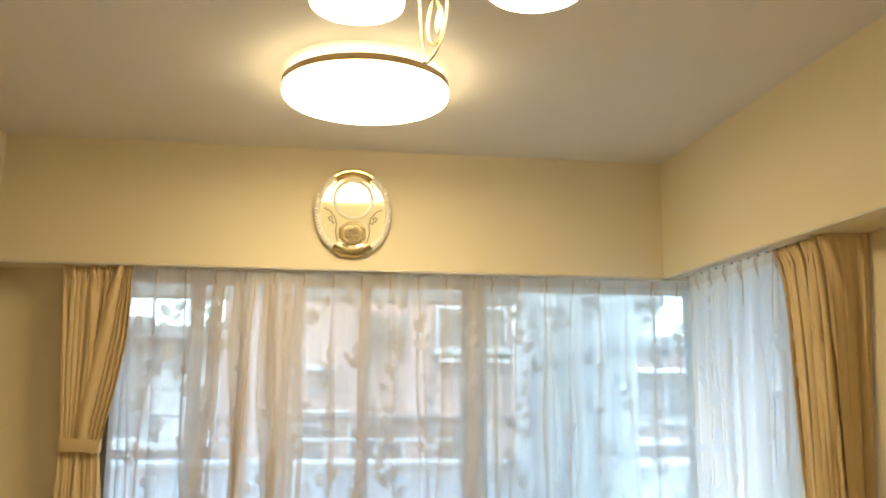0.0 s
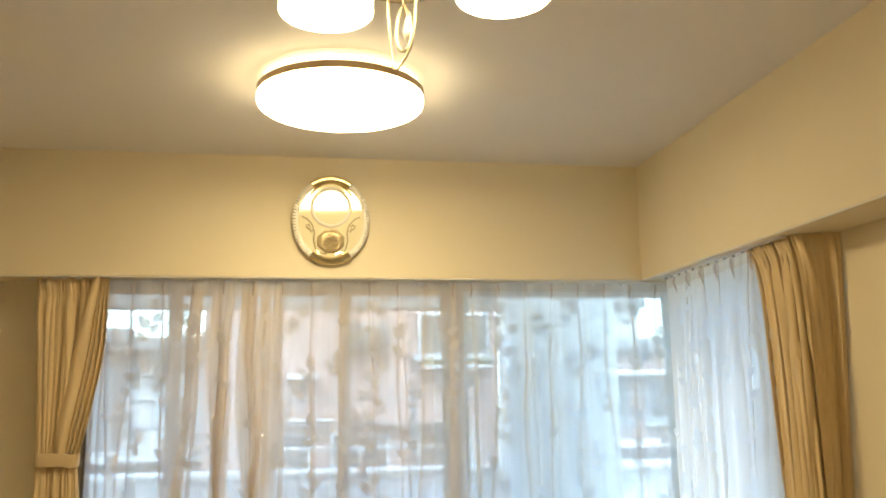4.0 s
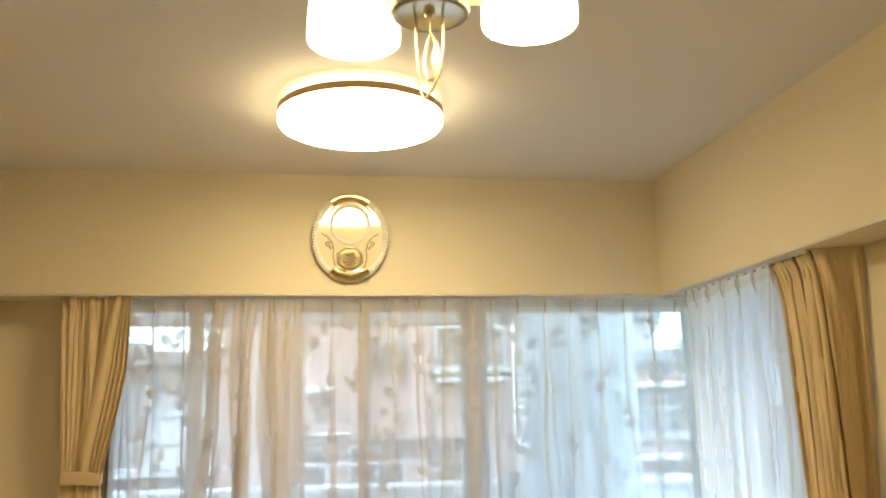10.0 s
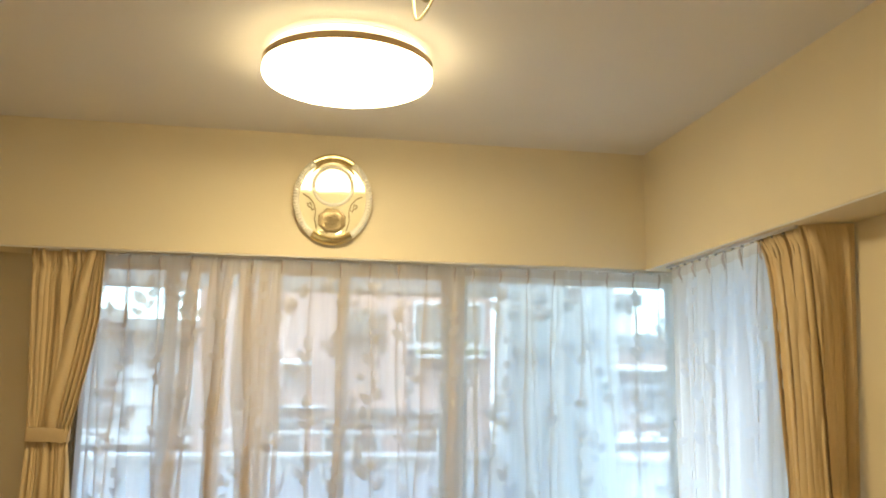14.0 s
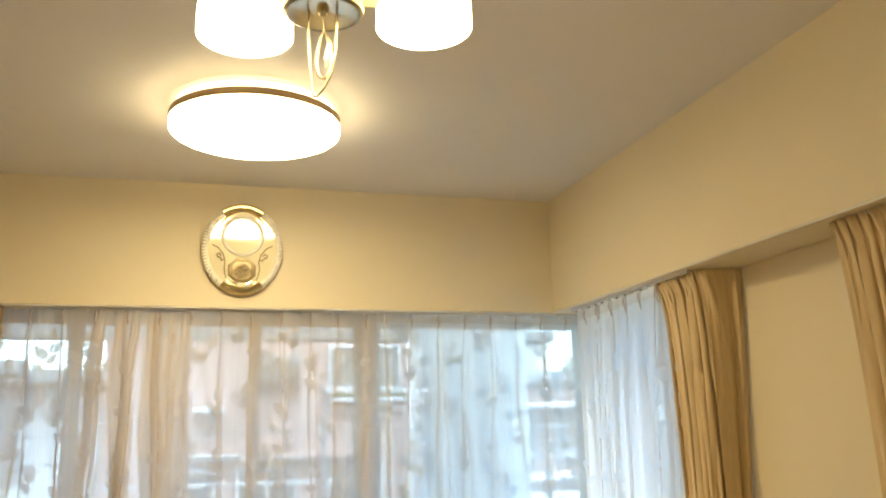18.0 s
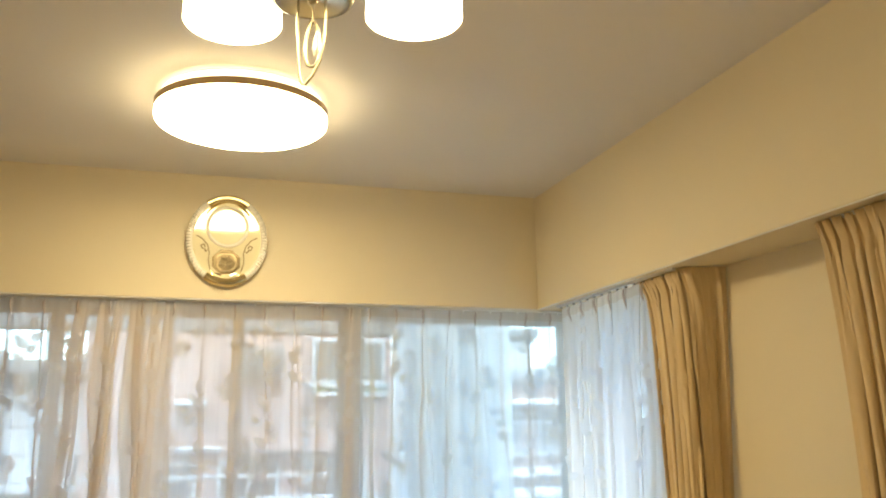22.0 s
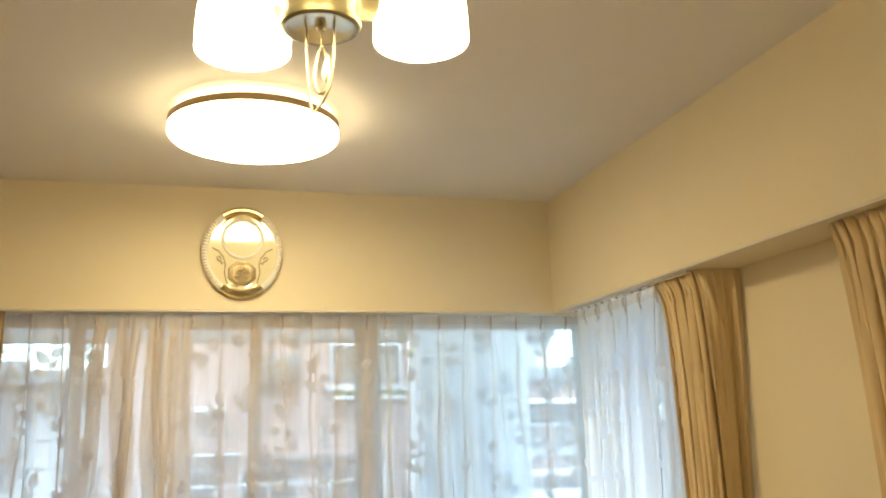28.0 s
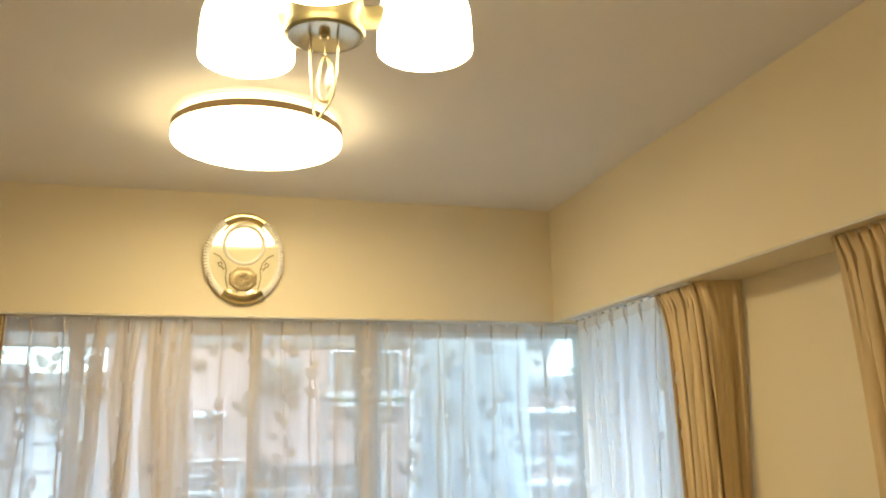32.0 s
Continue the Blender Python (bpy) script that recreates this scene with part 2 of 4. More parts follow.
CRYSTAL = material("white crystal", (0.9, 0.88, 0.82), 0.08, vary=0.03, bump=0.0, coat=1.0)
LEATHER = leather("cream leather", (0.70, 0.62, 0.44))
# Dark colour for fills that stand in for shade in gaps.
GAP_DARK = material("dark fill for shaded gaps", (0.16, 0.10, 0.05), 0.8, bump=0.2)
CLOTH = material("grey-brown cotton", (0.115, 0.086, 0.064), 0.9, vary=0.2, scale=9, grain=500, bump=0.3)
LABEL = material("pale cloth label", (0.6, 0.57, 0.5), 0.7, bump=0.0)
DARKWOOD = material("dark brown wood", (0.17, 0.11, 0.062), 0.72, vary=0.35, scale=7, grain=60, bump=0.15)
FLORAL = floral("dark floral print")


def frosted(name, color):
    """Milky sheet that passes light but no image."""
    m = voile(name, color, 0.10, 0.75)
    return m


FROSTED = frosted("frosted balcony glass", (0.95, 0.97, 0.98))
TILE = material("pale glazed wall tile", (0.72, 0.77, 0.78), 0.3, vary=0.08, scale=8, grain=60, bump=0.05, random_tone=0.06)
GROUT = material("dark grey grout", (0.24, 0.26, 0.28), 0.9, bump=0.2)
RAIL = material("white enamelled rail", (0.66, 0.66, 0.66), 0.4, vary=0.05, bump=0.0)
BAR = material("grey painted bar", (0.22, 0.23, 0.25), 0.5, vary=0.1, bump=0.0)
CONCRETE = material("grey soffit paint", (0.20, 0.20, 0.195), 0.9, vary=0.12, scale=2, grain=60, bump=0.2)
# Unseen slab top, made pale to bounce daylight onto sheers and parapet.
SLAB = material("pale slab bouncing daylight", (0.58, 0.58, 0.57), 0.85, vary=0.15, scale=2, grain=60, bump=0.2)
PINK = material("pinkish facade tile", (0.25, 0.15, 0.122), 0.7, vary=0.12, scale=0.8, grain=25, bump=0.2)
PALE = material("white facade paint", (0.42, 0.42, 0.41), 0.8, vary=0.12, scale=0.6, grain=20, bump=0.2)
DARKGLASS = material("dark window glass", (0.05, 0.05, 0.05), 0.15, vary=0.3, scale=1.5, bump=0.0)
AWNING = material("grey sheet metal", (0.10, 0.10, 0.095), 0.5, 0.3, vary=0.2, scale=4, bump=0.1)
FRAME = material("dull white window frame", (0.30, 0.295, 0.29), 0.5, vary=0.1, bump=0.0)
ROOF = material("dark grey roof tile", (0.10, 0.095, 0.09), 0.7, vary=0.25, scale=2, grain=30, bump=0.2)
GREEN = material("green foliage", (0.06, 0.11, 0.035), 0.6, vary=0.4, scale=9, grain=30, bump=0.1)
CREAM = material("cream house paint", (0.42, 0.39, 0.35), 0.8, vary=0.12, scale=0.6, grain=20, bump=0.2)
ASPHALT = material("asphalt", (0.05, 0.05, 0.052), 0.9, vary=0.3, scale=0.4, grain=20, bump=0.2)


# ---- mesh helpers ----
def thing(name, at=(0, 0, 0), label="", category="", group="", kind=""):
    e = new(name)
    e.empty_display_size = 0.05
    e.location = at
    return tagged(e, label, category, group, kind)


def mesh_of(name, bm, mat, smooth=True):
    me = bpy.data.meshes.new(name)
    bmesh.ops.recalc_face_normals(bm, faces=bm.faces)
    bm.to_mesh(me)
    bm.free()
    if smooth:
        me.polygons.foreach_set("use_smooth", [True] * len(me.polygons))
        me.set_sharp_from_angle(angle=radians(38))
    me.materials.append(mat)
    return me


def part(name, bm, mat, parent=None, label="", smooth=True):
    """One mesh object from a bmesh built in world metres, under its thing or part."""
    ob = new(name, mesh_of(name, bm, mat, smooth))
    if parent:
        bpy.context.view_layer.update()
        ob.parent = parent
        ob.matrix_parent_inverse = parent.matrix_world.inverted()
    return tagged(ob, label)


def solo(name, bm, mat, label="", category="", kind="", group="", smooth=True):
    return tagged(part(name, bm, mat, smooth=smooth), label, category, group, kind)


def box(x0, x1, y0, y1, z0, z1, bevel=0.0, bm=None, seg=2):
    bm = bm or bmesh.new()
    before = set(bm.verts)
    geo = bmesh.ops.create_cube(bm, size=1.0, matrix=Matrix.LocRotScale(((x0 + x1) / 2, (y0 + y1) / 2, (z0 + z1) / 2), None, (x1 - x0, y1 - y0, z1 - z0)))
    if bevel:
        edges = list({e for v in geo["verts"] for e in v.link_edges})
        bmesh.ops.bevel(bm, geom=edges, offset=bevel, segments=seg, affect="EDGES", profile=0.5)
    return bm


def lathe(profile, center, n=48, cap=True, bm=None):
    """A turned body: (radius, z) pairs round a vertical axis."""
    bm = bm or bmesh.new()
    rings = []
    for r, z in profile:
        rings.append([bm.verts.new((center[0] + r * math.cos(2 * math.pi * k / n), center[1] + r * math.sin(2 * math.pi * k / n), center[2] + z)) for k in range(n)])
    for a, b in zip(rings, rings[1:]):
        for k in range(n):
            bm.faces.new((a[k], a[(k + 1) % n], b[(k + 1) % n], b[k]))
    if cap:
        for ring in (rings[0], rings[-1]):
            bm.faces.new(ring)
    return bm


def tube(points, radius, n=10, closed=False, bm=None):
    """A round wire through points; radius is one number or one for each point."""
    bm = bm or bmesh.new()
    pts = [Vector(p) for p in points]
    rad = radius if isinstance(radius, (list, tuple)) else [radius] * len(pts)
    rings, up = [], None
    for i, p in enumerate(pts):
        a = pts[i - 1] if i or closed else p
        b = pts[(i + 1) % len(pts)] if i < len(pts) - 1 or closed else p
        d = (b - a).normalized()
        if up is None:
            up = d.orthogonal().normalized()
        up = (up - d * up.dot(d)).normalized()
        side = d.cross(up)
        rings.append([bm.verts.new(p + rad[i] * (math.cos(2 * math.pi * k / n) * up + math.sin(2 * math.pi * k / n) * side)) for k in range(n)])
    pairs = list(zip(rings, rings[1:])) + ([(rings[-1], rings[0])] if closed else [])
    for a, b in pairs:
        for k in range(n):
            bm.faces.new((a[k], a[(k + 1) % n], b[(k + 1) % n], b[k]))
    if not closed:
        bm.faces.new(rings[0])
        bm.faces.new(rings[-1])
    return bm


def sheet(fn, nu, nv, bm=None):
    """A surface fn(u, v) -> place, for u and v from 0 to 1."""
    bm = bm or bmesh.new()
    grid = [[bm.verts.new(fn(i / nu, j / nv)) for j in range(nv + 1)] for i in range(nu + 1)]
    for i in range(nu):
        for j in range(nv):
            bm.faces.new((grid[i][j], grid[i + 1][j], grid[i + 1][j + 1], grid[i][j + 1]))
    return bm


def thicken(bm, d):
    """Gives a sheet a back face and rims, d metres behind it."""
    bm.normal_update()
    faces, rims = list(bm.faces), [e for e in bm.edges if e.is_boundary]
    twin = {v: bm.verts.new(v.co - v.normal * d) for v in list(bm.verts)}
    for f in faces:
        bm.faces.new([twin[v] for v in reversed(f.verts)])
    for e in rims:
        a, b = e.verts
        bm.faces.new((a, b, twin[b], twin[a]))
    return bm


def cushion(center, size, turn=0.0, tilt=0.0, roll=0.0, square=0.32, puff=0.0, wrinkle=0.006, seed=0, n=26, creases=()):
    """A stuffed pad: a rounded block, evenly meshed, with dents and pulled creases."""
    bm = bmesh.new()
    m = Matrix.Translation(center) @ Euler((tilt, roll, turn)).to_matrix().to_4x4()
    power = 2 / square
    for axis in range(3):
        for sign in (-1, 1):
            grid = []
            for i in range(n + 1):
                row = []
                for j in range(n + 1):
                    c = [0, 0, 0]
                    c[axis], c[(axis + 1) % 3], c[(axis + 2) % 3] = sign, 2 * i / n - 1, 2 * j / n - 1
                    x, y, z = [v / sum(abs(q) ** power for q in c) ** (1 / power) for v in c]
                    fat = 1 + puff * (1 - x * x) * (1 - z * z)
                    p = Vector((x * size[0] / 2, y * size[1] / 2 * fat, z * size[2] / 2 * (1 + 0.4 * puff * (1 - x * x))))
                    w = noise.noise(Vector((p.x * 7 + seed * 5.1, p.y * 9, p.z * 5 + seed)))
                    lines = 0.0
                    for q, (fx, fz, sk) in enumerate(((11.0, 3.5, 1.6), (5.0, 9.0, -1.0))):
                        v = noise.noise(Vector((p.x * fx + sk * p.z * 4 + seed * 3.3, p.y * 4 + q * 7, p.z * fz + 0.5 * p.x + seed)))
                        mask = max(0.0, noise.noise(Vector((p.x * 4 + seed, p.z * 4 - q, p.y * 2 + 11))) + 0.15)
                        lines += max(0.0, 1 - abs(v) * 6) * mask
                    p += p.normalized() * (w * wrinkle - 3.0 * wrinkle * min(1.0, lines))
                    if y < 0:
                        for ax0, az0, ax1, az1, depth, width in creases:
                            ex, ez = ax1 - ax0, az1 - az0
                            k = max(0.0, min(1.0, ((x - ax0) * ex + (z - az0) * ez) / (ex * ex + ez * ez)))
                            far = math.hypot(x - ax0 - k * ex, z - az0 - k * ez + 0.10 * math.sin(math.pi * k)) / width
                            p.y += depth * (math.exp(-far * far) - 0.6 * math.exp(-(far - 2.0) ** 2)) * (0.35 + 0.65 * math.sin(math.pi * k))
                    row.append(bm.verts.new(m @ p))
                grid.append(row)
            for i in range(n):
                for j in range(n):
                    bm.faces.new((grid[i][j], grid[i + 1][j], grid[i + 1][j + 1], grid[i][j + 1]))
    bmesh.ops.remove_doubles(bm, verts=bm.verts, dist=1e-5)
    return bm

# ---- room shell ----
def structure(name, bm, mat, label, category):
    return solo(name, bm, mat, label, category, "structure", smooth=False)


# Unseen floor; its light tone is chosen to bounce lamp light upwards.
structure("floor", box(LEFT - 0.2, FLANK + 0.2, REAR - 0.2, BACK + 0.2, -0.12, 0.0), FLOOR, "unseen light brown floor that bounces light upwards", "floor")
structure("ceiling", box(LEFT - 0.2, FLANK + 0.24, REAR - 0.2, BACK + 0.24, CEIL, CEIL + 0.15), CEILING, "white painted flat ceiling", "ceiling")
structure("wall_left", box(LEFT - 0.15, LEFT, REAR, BACK, 0, CEIL), WALL, "plain cream painted side wall", "wall")
# Unseen wall, placed close and white to bounce lamp light into the room.
structure("wall_rear", box(LEFT, FLANK, REAR - 0.15, REAR, 0, CEIL), CEILING, "unseen white wall bouncing lamp light", "wall")
# far wall: a solid piece, then the opening of the long window up to the corner post
WX0, WX1, WTOP = -1.162, 1.955, 1.999
bm = box(LEFT, WX0, BACK, BACK + 0.16, 0, DROP)
box(WX0, WX1, BACK, BACK + 0.16, WTOP, DROP, bm=bm)
box(WX0, WX1, BACK, BACK + 0.16, 0, 0.06, bm=bm)
box(WX1, FLANK + 0.16, BACK, BACK + 0.16, 0, DROP, bm=bm)
structure("wall_far", bm, WALL, "cream wall round the long window", "wall")
# window-side wall with the return window near the corner
WY0, WY1 = 2.98, 3.88
bm = box(FLANK, FLANK + 0.16, REAR, WY0, 0, DROP)
box(FLANK, FLANK + 0.16, WY0, WY1, WTOP, DROP, bm=bm)
box(FLANK, FLANK + 0.16, WY0, WY1, 0, 0.06, bm=bm)
box(FLANK, FLANK + 0.16, WY1, BACK, 0, DROP, bm=bm)
structure("wall_right", bm, WALL, "cream wall beside the return window", "wall")
structure("beam_far", box(LEFT, FLANK + 0.16, FACE, BACK + 0.16, DROP, CEIL + 0.012, 0.004), WALL, "cream boxed beam over the long window", "beam")
structure("beam_right", box(SIDE, FLANK + 0.16, REAR, FACE + 0.012, DROP, CEIL + 0.014, 0.004), WALL, "cream boxed beam over the side windows", "beam")
structure("trim", box(LEFT + 0.3, SIDE - 0.004, FACE - 0.002, FACE + 0.006, DROP - 0.006, DROP - 0.0005, 0.001), WHITE, "thin white edging under the far beam", "trim")
structure("trim", box(SIDE - 0.002, SIDE + 0.006, REAR, FACE - 0.003, DROP - 0.005, DROP - 0.0005, 0.001), WHITE, "thin white edging under the side beam", "trim")
structure("beam_left", box(LEFT, LBEAM, REAR, FACE + 0.012, 2.197, CEIL + 0.014, 0.004), WALL, "cream boxed beam along the blind side", "beam")
structure("pillar", box(LEFT, -1.668, FACE + 0.02, BACK, 0, DROP, 0.004), WALL, "cream painted corner pillar", "pillar")


# ---- windows ----
def sliding_window(name, along_x, a0, a1, plane, z0, z1, splits, label):
    """An aluminium window of glazed panels; a0..a1 along the wall, plane its middle."""
    w = thing(name, ((a0 + a1) / 2, plane, z0) if along_x else (plane, (a0 + a1) / 2, z0), label, "window", kind="structure")

    def bar(pname, b0, b1, c0, c1, off=0.0, deep=0.05, mat=ALU):
        if along_x:
            return part(pname, box(b0, b1, plane - deep / 2 + off, plane + deep / 2 + off, c0, c1, 0.004), mat, w)
        return part(pname, box(plane - deep / 2 + off, plane + deep / 2 + off, b0, b1, c0, c1, 0.004), mat, w)

    bar("window_frame", a0, a1, z1 - 0.028, z1, deep=0.09)
    bar("window_sill", a0, a1, z0, z0 + 0.05, deep=0.09)
    bar("window_frame", a0, a0 + 0.045, z0 + 0.05, z1 - 0.028, deep=0.09)
    bar("window_frame", a1 - 0.045, a1, z0 + 0.05, z1 - 0.028, deep=0.09)
    edges = [(a0 + 0.045, 0.03), *splits, (a1 - 0.045, 0.03)]
    for k, ((e0, h0), (e1, h1)) in enumerate(zip(edges, edges[1:])):
        off = 0.02 if k % 2 else -0.02
        bar("stile", e0 - h0 if k else e0, e0 + 0.03, z0 + 0.052, z1 - 0.03, off, 0.03)
        bar("stile", e1 - 0.03, e1 + h1 if k < len(edges) - 2 else e1, z0 + 0.052, z1 - 0.03, off, 0.03)
        bar("rail", e0 + 0.03, e1 - 0.03, z0 + 0.052, z0 + 0.12, off, 0.03)
        bar("rail", e0 + 0.03, e1 - 0.03, z1 - 0.050, z1 - 0.03, off, 0.03)
        p = bar("pane", e0 + 0.028, e1 - 0.028, z0 + 0.11, z1 - 0.045, off, 0.006, GLASS)
        p.visible_shadow = False
    return w


sliding_window("window_1", True, WX0, WX1, BACK + 0.08, 0.06, WTOP, [(-0.72, 0.032), (0.124, 0.030), (0.700, 0.066)], "long bronze aluminium sliding window behind sheers")
sliding_window("window_2", False, WY0, WY1, FLANK + 0.08, 0.06, WTOP, [(3.42, 0.03)], "bronze aluminium return window at the corner")


# ---- curtain rails ----
def rail_thing(p0, p1, z, label, hooks):
    t = thing("curtain_rail", p0, label, "curtain rail")
    d = (Vector(p1) - Vector(p0)).normalized()
    q = Vector((-d.y, d.x, 0)) * 0.008
    bm = bmesh.new()
    lo, hi = z - 0.012, z
    vs = [bm.verts.new((c.x, c.y, h)) for h in (lo, hi) for c in (Vector(p0) + q, Vector(p1) + q, Vector(p1) - q, Vector(p0) - q)]
    for f in ((0, 1, 2, 3), (7, 6, 5, 4), (0, 4, 5, 1), (1, 5, 6, 2), (2, 6, 7, 3), (3, 7, 4, 0)):
        bm.faces.new([vs[k] for k in f])
    part("track", bm, WHITE, t, smooth=False)
    n = int((Vector(p1) - Vector(p0)).length / 0.075)
    first = None
    for k in range(n):
        c = Vector(p0) + d * (0.04 + 0.075 * k)
        if first is None:
            first = part("glider", box(c.x - 0.005, c.x + 0.005, c.y - 0.006, c.y + 0.006, z - 0.022, z - 0.0125, 0.002), hooks, t)
            base = c
        else:
            o = first.copy()
            scene.collection.objects.link(o)
            o.parent = t
            o.matrix_parent_inverse = first.matrix_parent_inverse
            o.location = first.location + (c - base)
    return t


rail_thing((-1.28, FACE + 0.05, 0), (1.80, FACE + 0.05, 0), DROP, "white curtain track under the far beam", WHITE)
rail_thing((SIDE + 0.05, 3.90, 0), (SIDE + 0.05, 2.80, 0), DROP, "white curtain track over the return window", HOOK)
rail_thing((SIDE + 0.075, 2.0, 0), (SIDE + 0.075, 1.2, 0), DROP, "white curtain track over the second side window", WHITE)


# ---- sheer curtains ----
def sheer_curtain(along_x, s0, s1, line, top, bottom, seed, bands, label, inward, vines, tuck=0.0, cloth=SHEER, leaf_mat=LEAF):
    """A voile curtain: one cloth that doubles back on itself in a narrow crease under every pleat and in broad gathers."""
    t = thing("sheer_curtain", ((s0 + s1) / 2, line, bottom) if along_x else (line, (s0 + s1) / 2, bottom), label, "sheer curtain", "sheer curtains")
    rnd = random.Random(seed)
    pitch = 0.139
    pleats = [s0 + 0.05 + pitch * k for k in range(int((s1 - s0 - 0.06) / pitch) + 1)]
    head = top - 0.045
    # every doubling: middle, width, lean, phase, height at which it has smoothed out
    folds = [(c, w, lean, rnd.uniform(0, 6), -9.0) for c, w, lean in bands]
    for c in pleats:
        if all(abs(c - b[0]) > 0.5 * b[1] + 0.012 for b in bands):
            folds.append((c, rnd.uniform(0.007, 0.012), rnd.uniform(-0.035, 0.035), rnd.uniform(0, 6), rnd.uniform(-0.6, 1.2)))
            if rnd.random() < 0.65:
                folds.append((c + rnd.uniform(0.012, 0.02), rnd.uniform(0.004, 0.007), rnd.uniform(0.0, 0.07), rnd.uniform(0, 6), rnd.uniform(0.3, 1.5)))
    folds.sort()

    def back_off(q):
        return tuck * max(0.0, 1 - (q - s0) / 0.28) ** 2

    def deep(q, z):
        soft = min(1.0, max(0.0, top - z) / 0.4)
        ph = 2 * math.pi * (q - pleats[0]) / pitch + soft * 1.5 * noise.noise(Vector((q * 2.1, seed, z * 0.5)))
        return (0.006 + 0.008 * soft) * math.sin(ph) + 0.016 * soft * noise.noise(Vector((q * 3.1, seed + 5.0, z * 0.4)))

    def at(q, z, off):
        far = line + inward * (deep(q, z) + off - back_off(q))
        return Vector((q, far, z)) if along_x else Vector((far, q, z))

    def section(z):
        """The cloth's run at height z: places along the wall and how far each layer stands out."""
        drop = max(0.0, top - z)
        grow = 0.45 + 0.55 * min(1.0, drop / 0.25)
        run, last, lift = [(s0, 0.0)], s0, 0.0
        for c, w, lean, p, low in folds:
            mid = c + lean * drop + 0.011 * (math.sin(2.3 * drop + p) - math.sin(p)) + 0.0045 * (math.sin(9.0 * drop + 3 * p) - math.sin(3 * p))
            wide = w * grow * (1 + 0.3 * math.sin(1.9 * drop + p * 2) + 0.15 * math.sin(7 * drop + p))
            if z < low:
                wide *= max(0.06, 1 - (low - z) / 0.35)
            left = max(mid - wide / 2, last + 0.003)
            right = left + wide
            for k in range(1, 7):
                f = k / 6
                run.append((last + (right - last) * f, lift * (1 - f) ** 2 + 0.010 * grow * math.sin(math.pi * f) * (1 if right - last > 0.03 else 0.2)))
            run.append(((left + right) / 2 + 0.1 * wide * math.sin(5 * drop + p), 0.006))
            run.append((left, 0.008))
            last, lift = left, 0.012
        for k in range(1, 7):
            f = k / 6
            run.append((last + (s1 - last) * f, lift * (1 - f) ** 2))
        return run

    def cloth_mesh(za, zb, rows):
        bm = bmesh.new()
        grid = []
        for j in range(rows + 1):
            z = za + (zb - za) * j / rows
            grid.append([bm.verts.new(at(q, z, off)) for q, off in section(z)])
        for a, b in zip(grid, grid[1:]):
            for k in range(len(a) - 1):
                bm.faces.new((a[k], a[k + 1], b[k + 1], b[k]))
        return bm

    part("fabric", cloth_mesh(bottom, head, 56), cloth, t)
    part("heading", cloth_mesh(head, top, 3), SHEER_TOP, t, "pleated heading tape")
    # pinch pleats, one at each hook, in the voile darkened for their shade
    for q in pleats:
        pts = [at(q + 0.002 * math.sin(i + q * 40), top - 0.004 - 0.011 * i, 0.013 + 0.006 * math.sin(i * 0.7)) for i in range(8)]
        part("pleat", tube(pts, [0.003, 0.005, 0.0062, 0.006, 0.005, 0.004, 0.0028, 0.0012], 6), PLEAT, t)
    # woven vines of leaves
    bm = bmesh.new()

    def leaf(q0, z0, ang, size):
        ca, sa = math.cos(ang), math.sin(ang)
        rim = []
        for i in range(14):
            q = i / 14 * 2 * math.pi
            l = 0.5 - 0.5 * math.cos(q)
            w = 0.36 * math.sin(q) * (1.1 - 0.35 * l) * max(0.0, 1 - l) ** 0.18
            rim.append(((l * ca - w * sa) * size, (l * sa + w * ca) * size))
        mx, my = 0.45 * ca * size, 0.45 * sa * size

        def spot(x, y):
            return bm.verts.new(at(min(s1, max(s0, q0 + x)), max(bottom, min(head, z0 + y)), 0.019))

        rings = [[spot(mx + (x - mx) * f, my + (y - my) * f) for x, y in rim] for f in (1.0, 0.6, 0.25)]
        for a, b in zip(rings, rings[1:]):
            for i in range(14):
                bm.faces.new((a[i], a[(i + 1) % 14], b[(i + 1) % 14], b[i]))
        bm.faces.new(rings[-1])

    for v in range(vines):
        q = s0 + 0.05 + (s1 - s0 - 0.1) * (v + 0.5 + rnd.uniform(-0.25, 0.25)) / vines
        z = bottom + rnd.uniform(0.0, 0.2)
        while z < head - 0.11:
            count, lean = rnd.choice((2, 3, 3, 4, 5)), rnd.uniform(-0.5, 0.5)
            base = (q + rnd.uniform(-0.05, 0.05), z)
            stem = [base]
            first = rnd.choice((-1, 1))
            for k in range(count):
                if z > head - 0.06:
                    break
                here = base[0] + lean * (z - base[1]) + 0.006 * math.sin(20 * z)
                stem.append((here, z))
                turn = rnd.uniform(0.55, 1.15) * first * (-1) ** k if k < count - 1 else rnd.uniform(-0.3, 0.3)
                leaf(here + 0.004 * first * (-1) ** (k + 1), z, math.pi / 2 + turn, rnd.uniform(0.048, 0.076))
                z += rnd.uniform(0.018, 0.050)
            for (qa, za), (qb, zb) in zip(stem, stem[1:]):
                if zb > za:
                    bm.faces.new([bm.verts.new(at(qq, zz, 0.0185)) for qq, zz in ((qa - 0.0013, za), (qa + 0.0013, za), (qb + 0.0013, zb), (qb - 0.0013, zb))])
            z += rnd.uniform(0.07, 0.20)
    tagged(part("leaf_pattern", bm, leaf_mat, t, "woven vines of leaves"), kind="stuff")
    return t


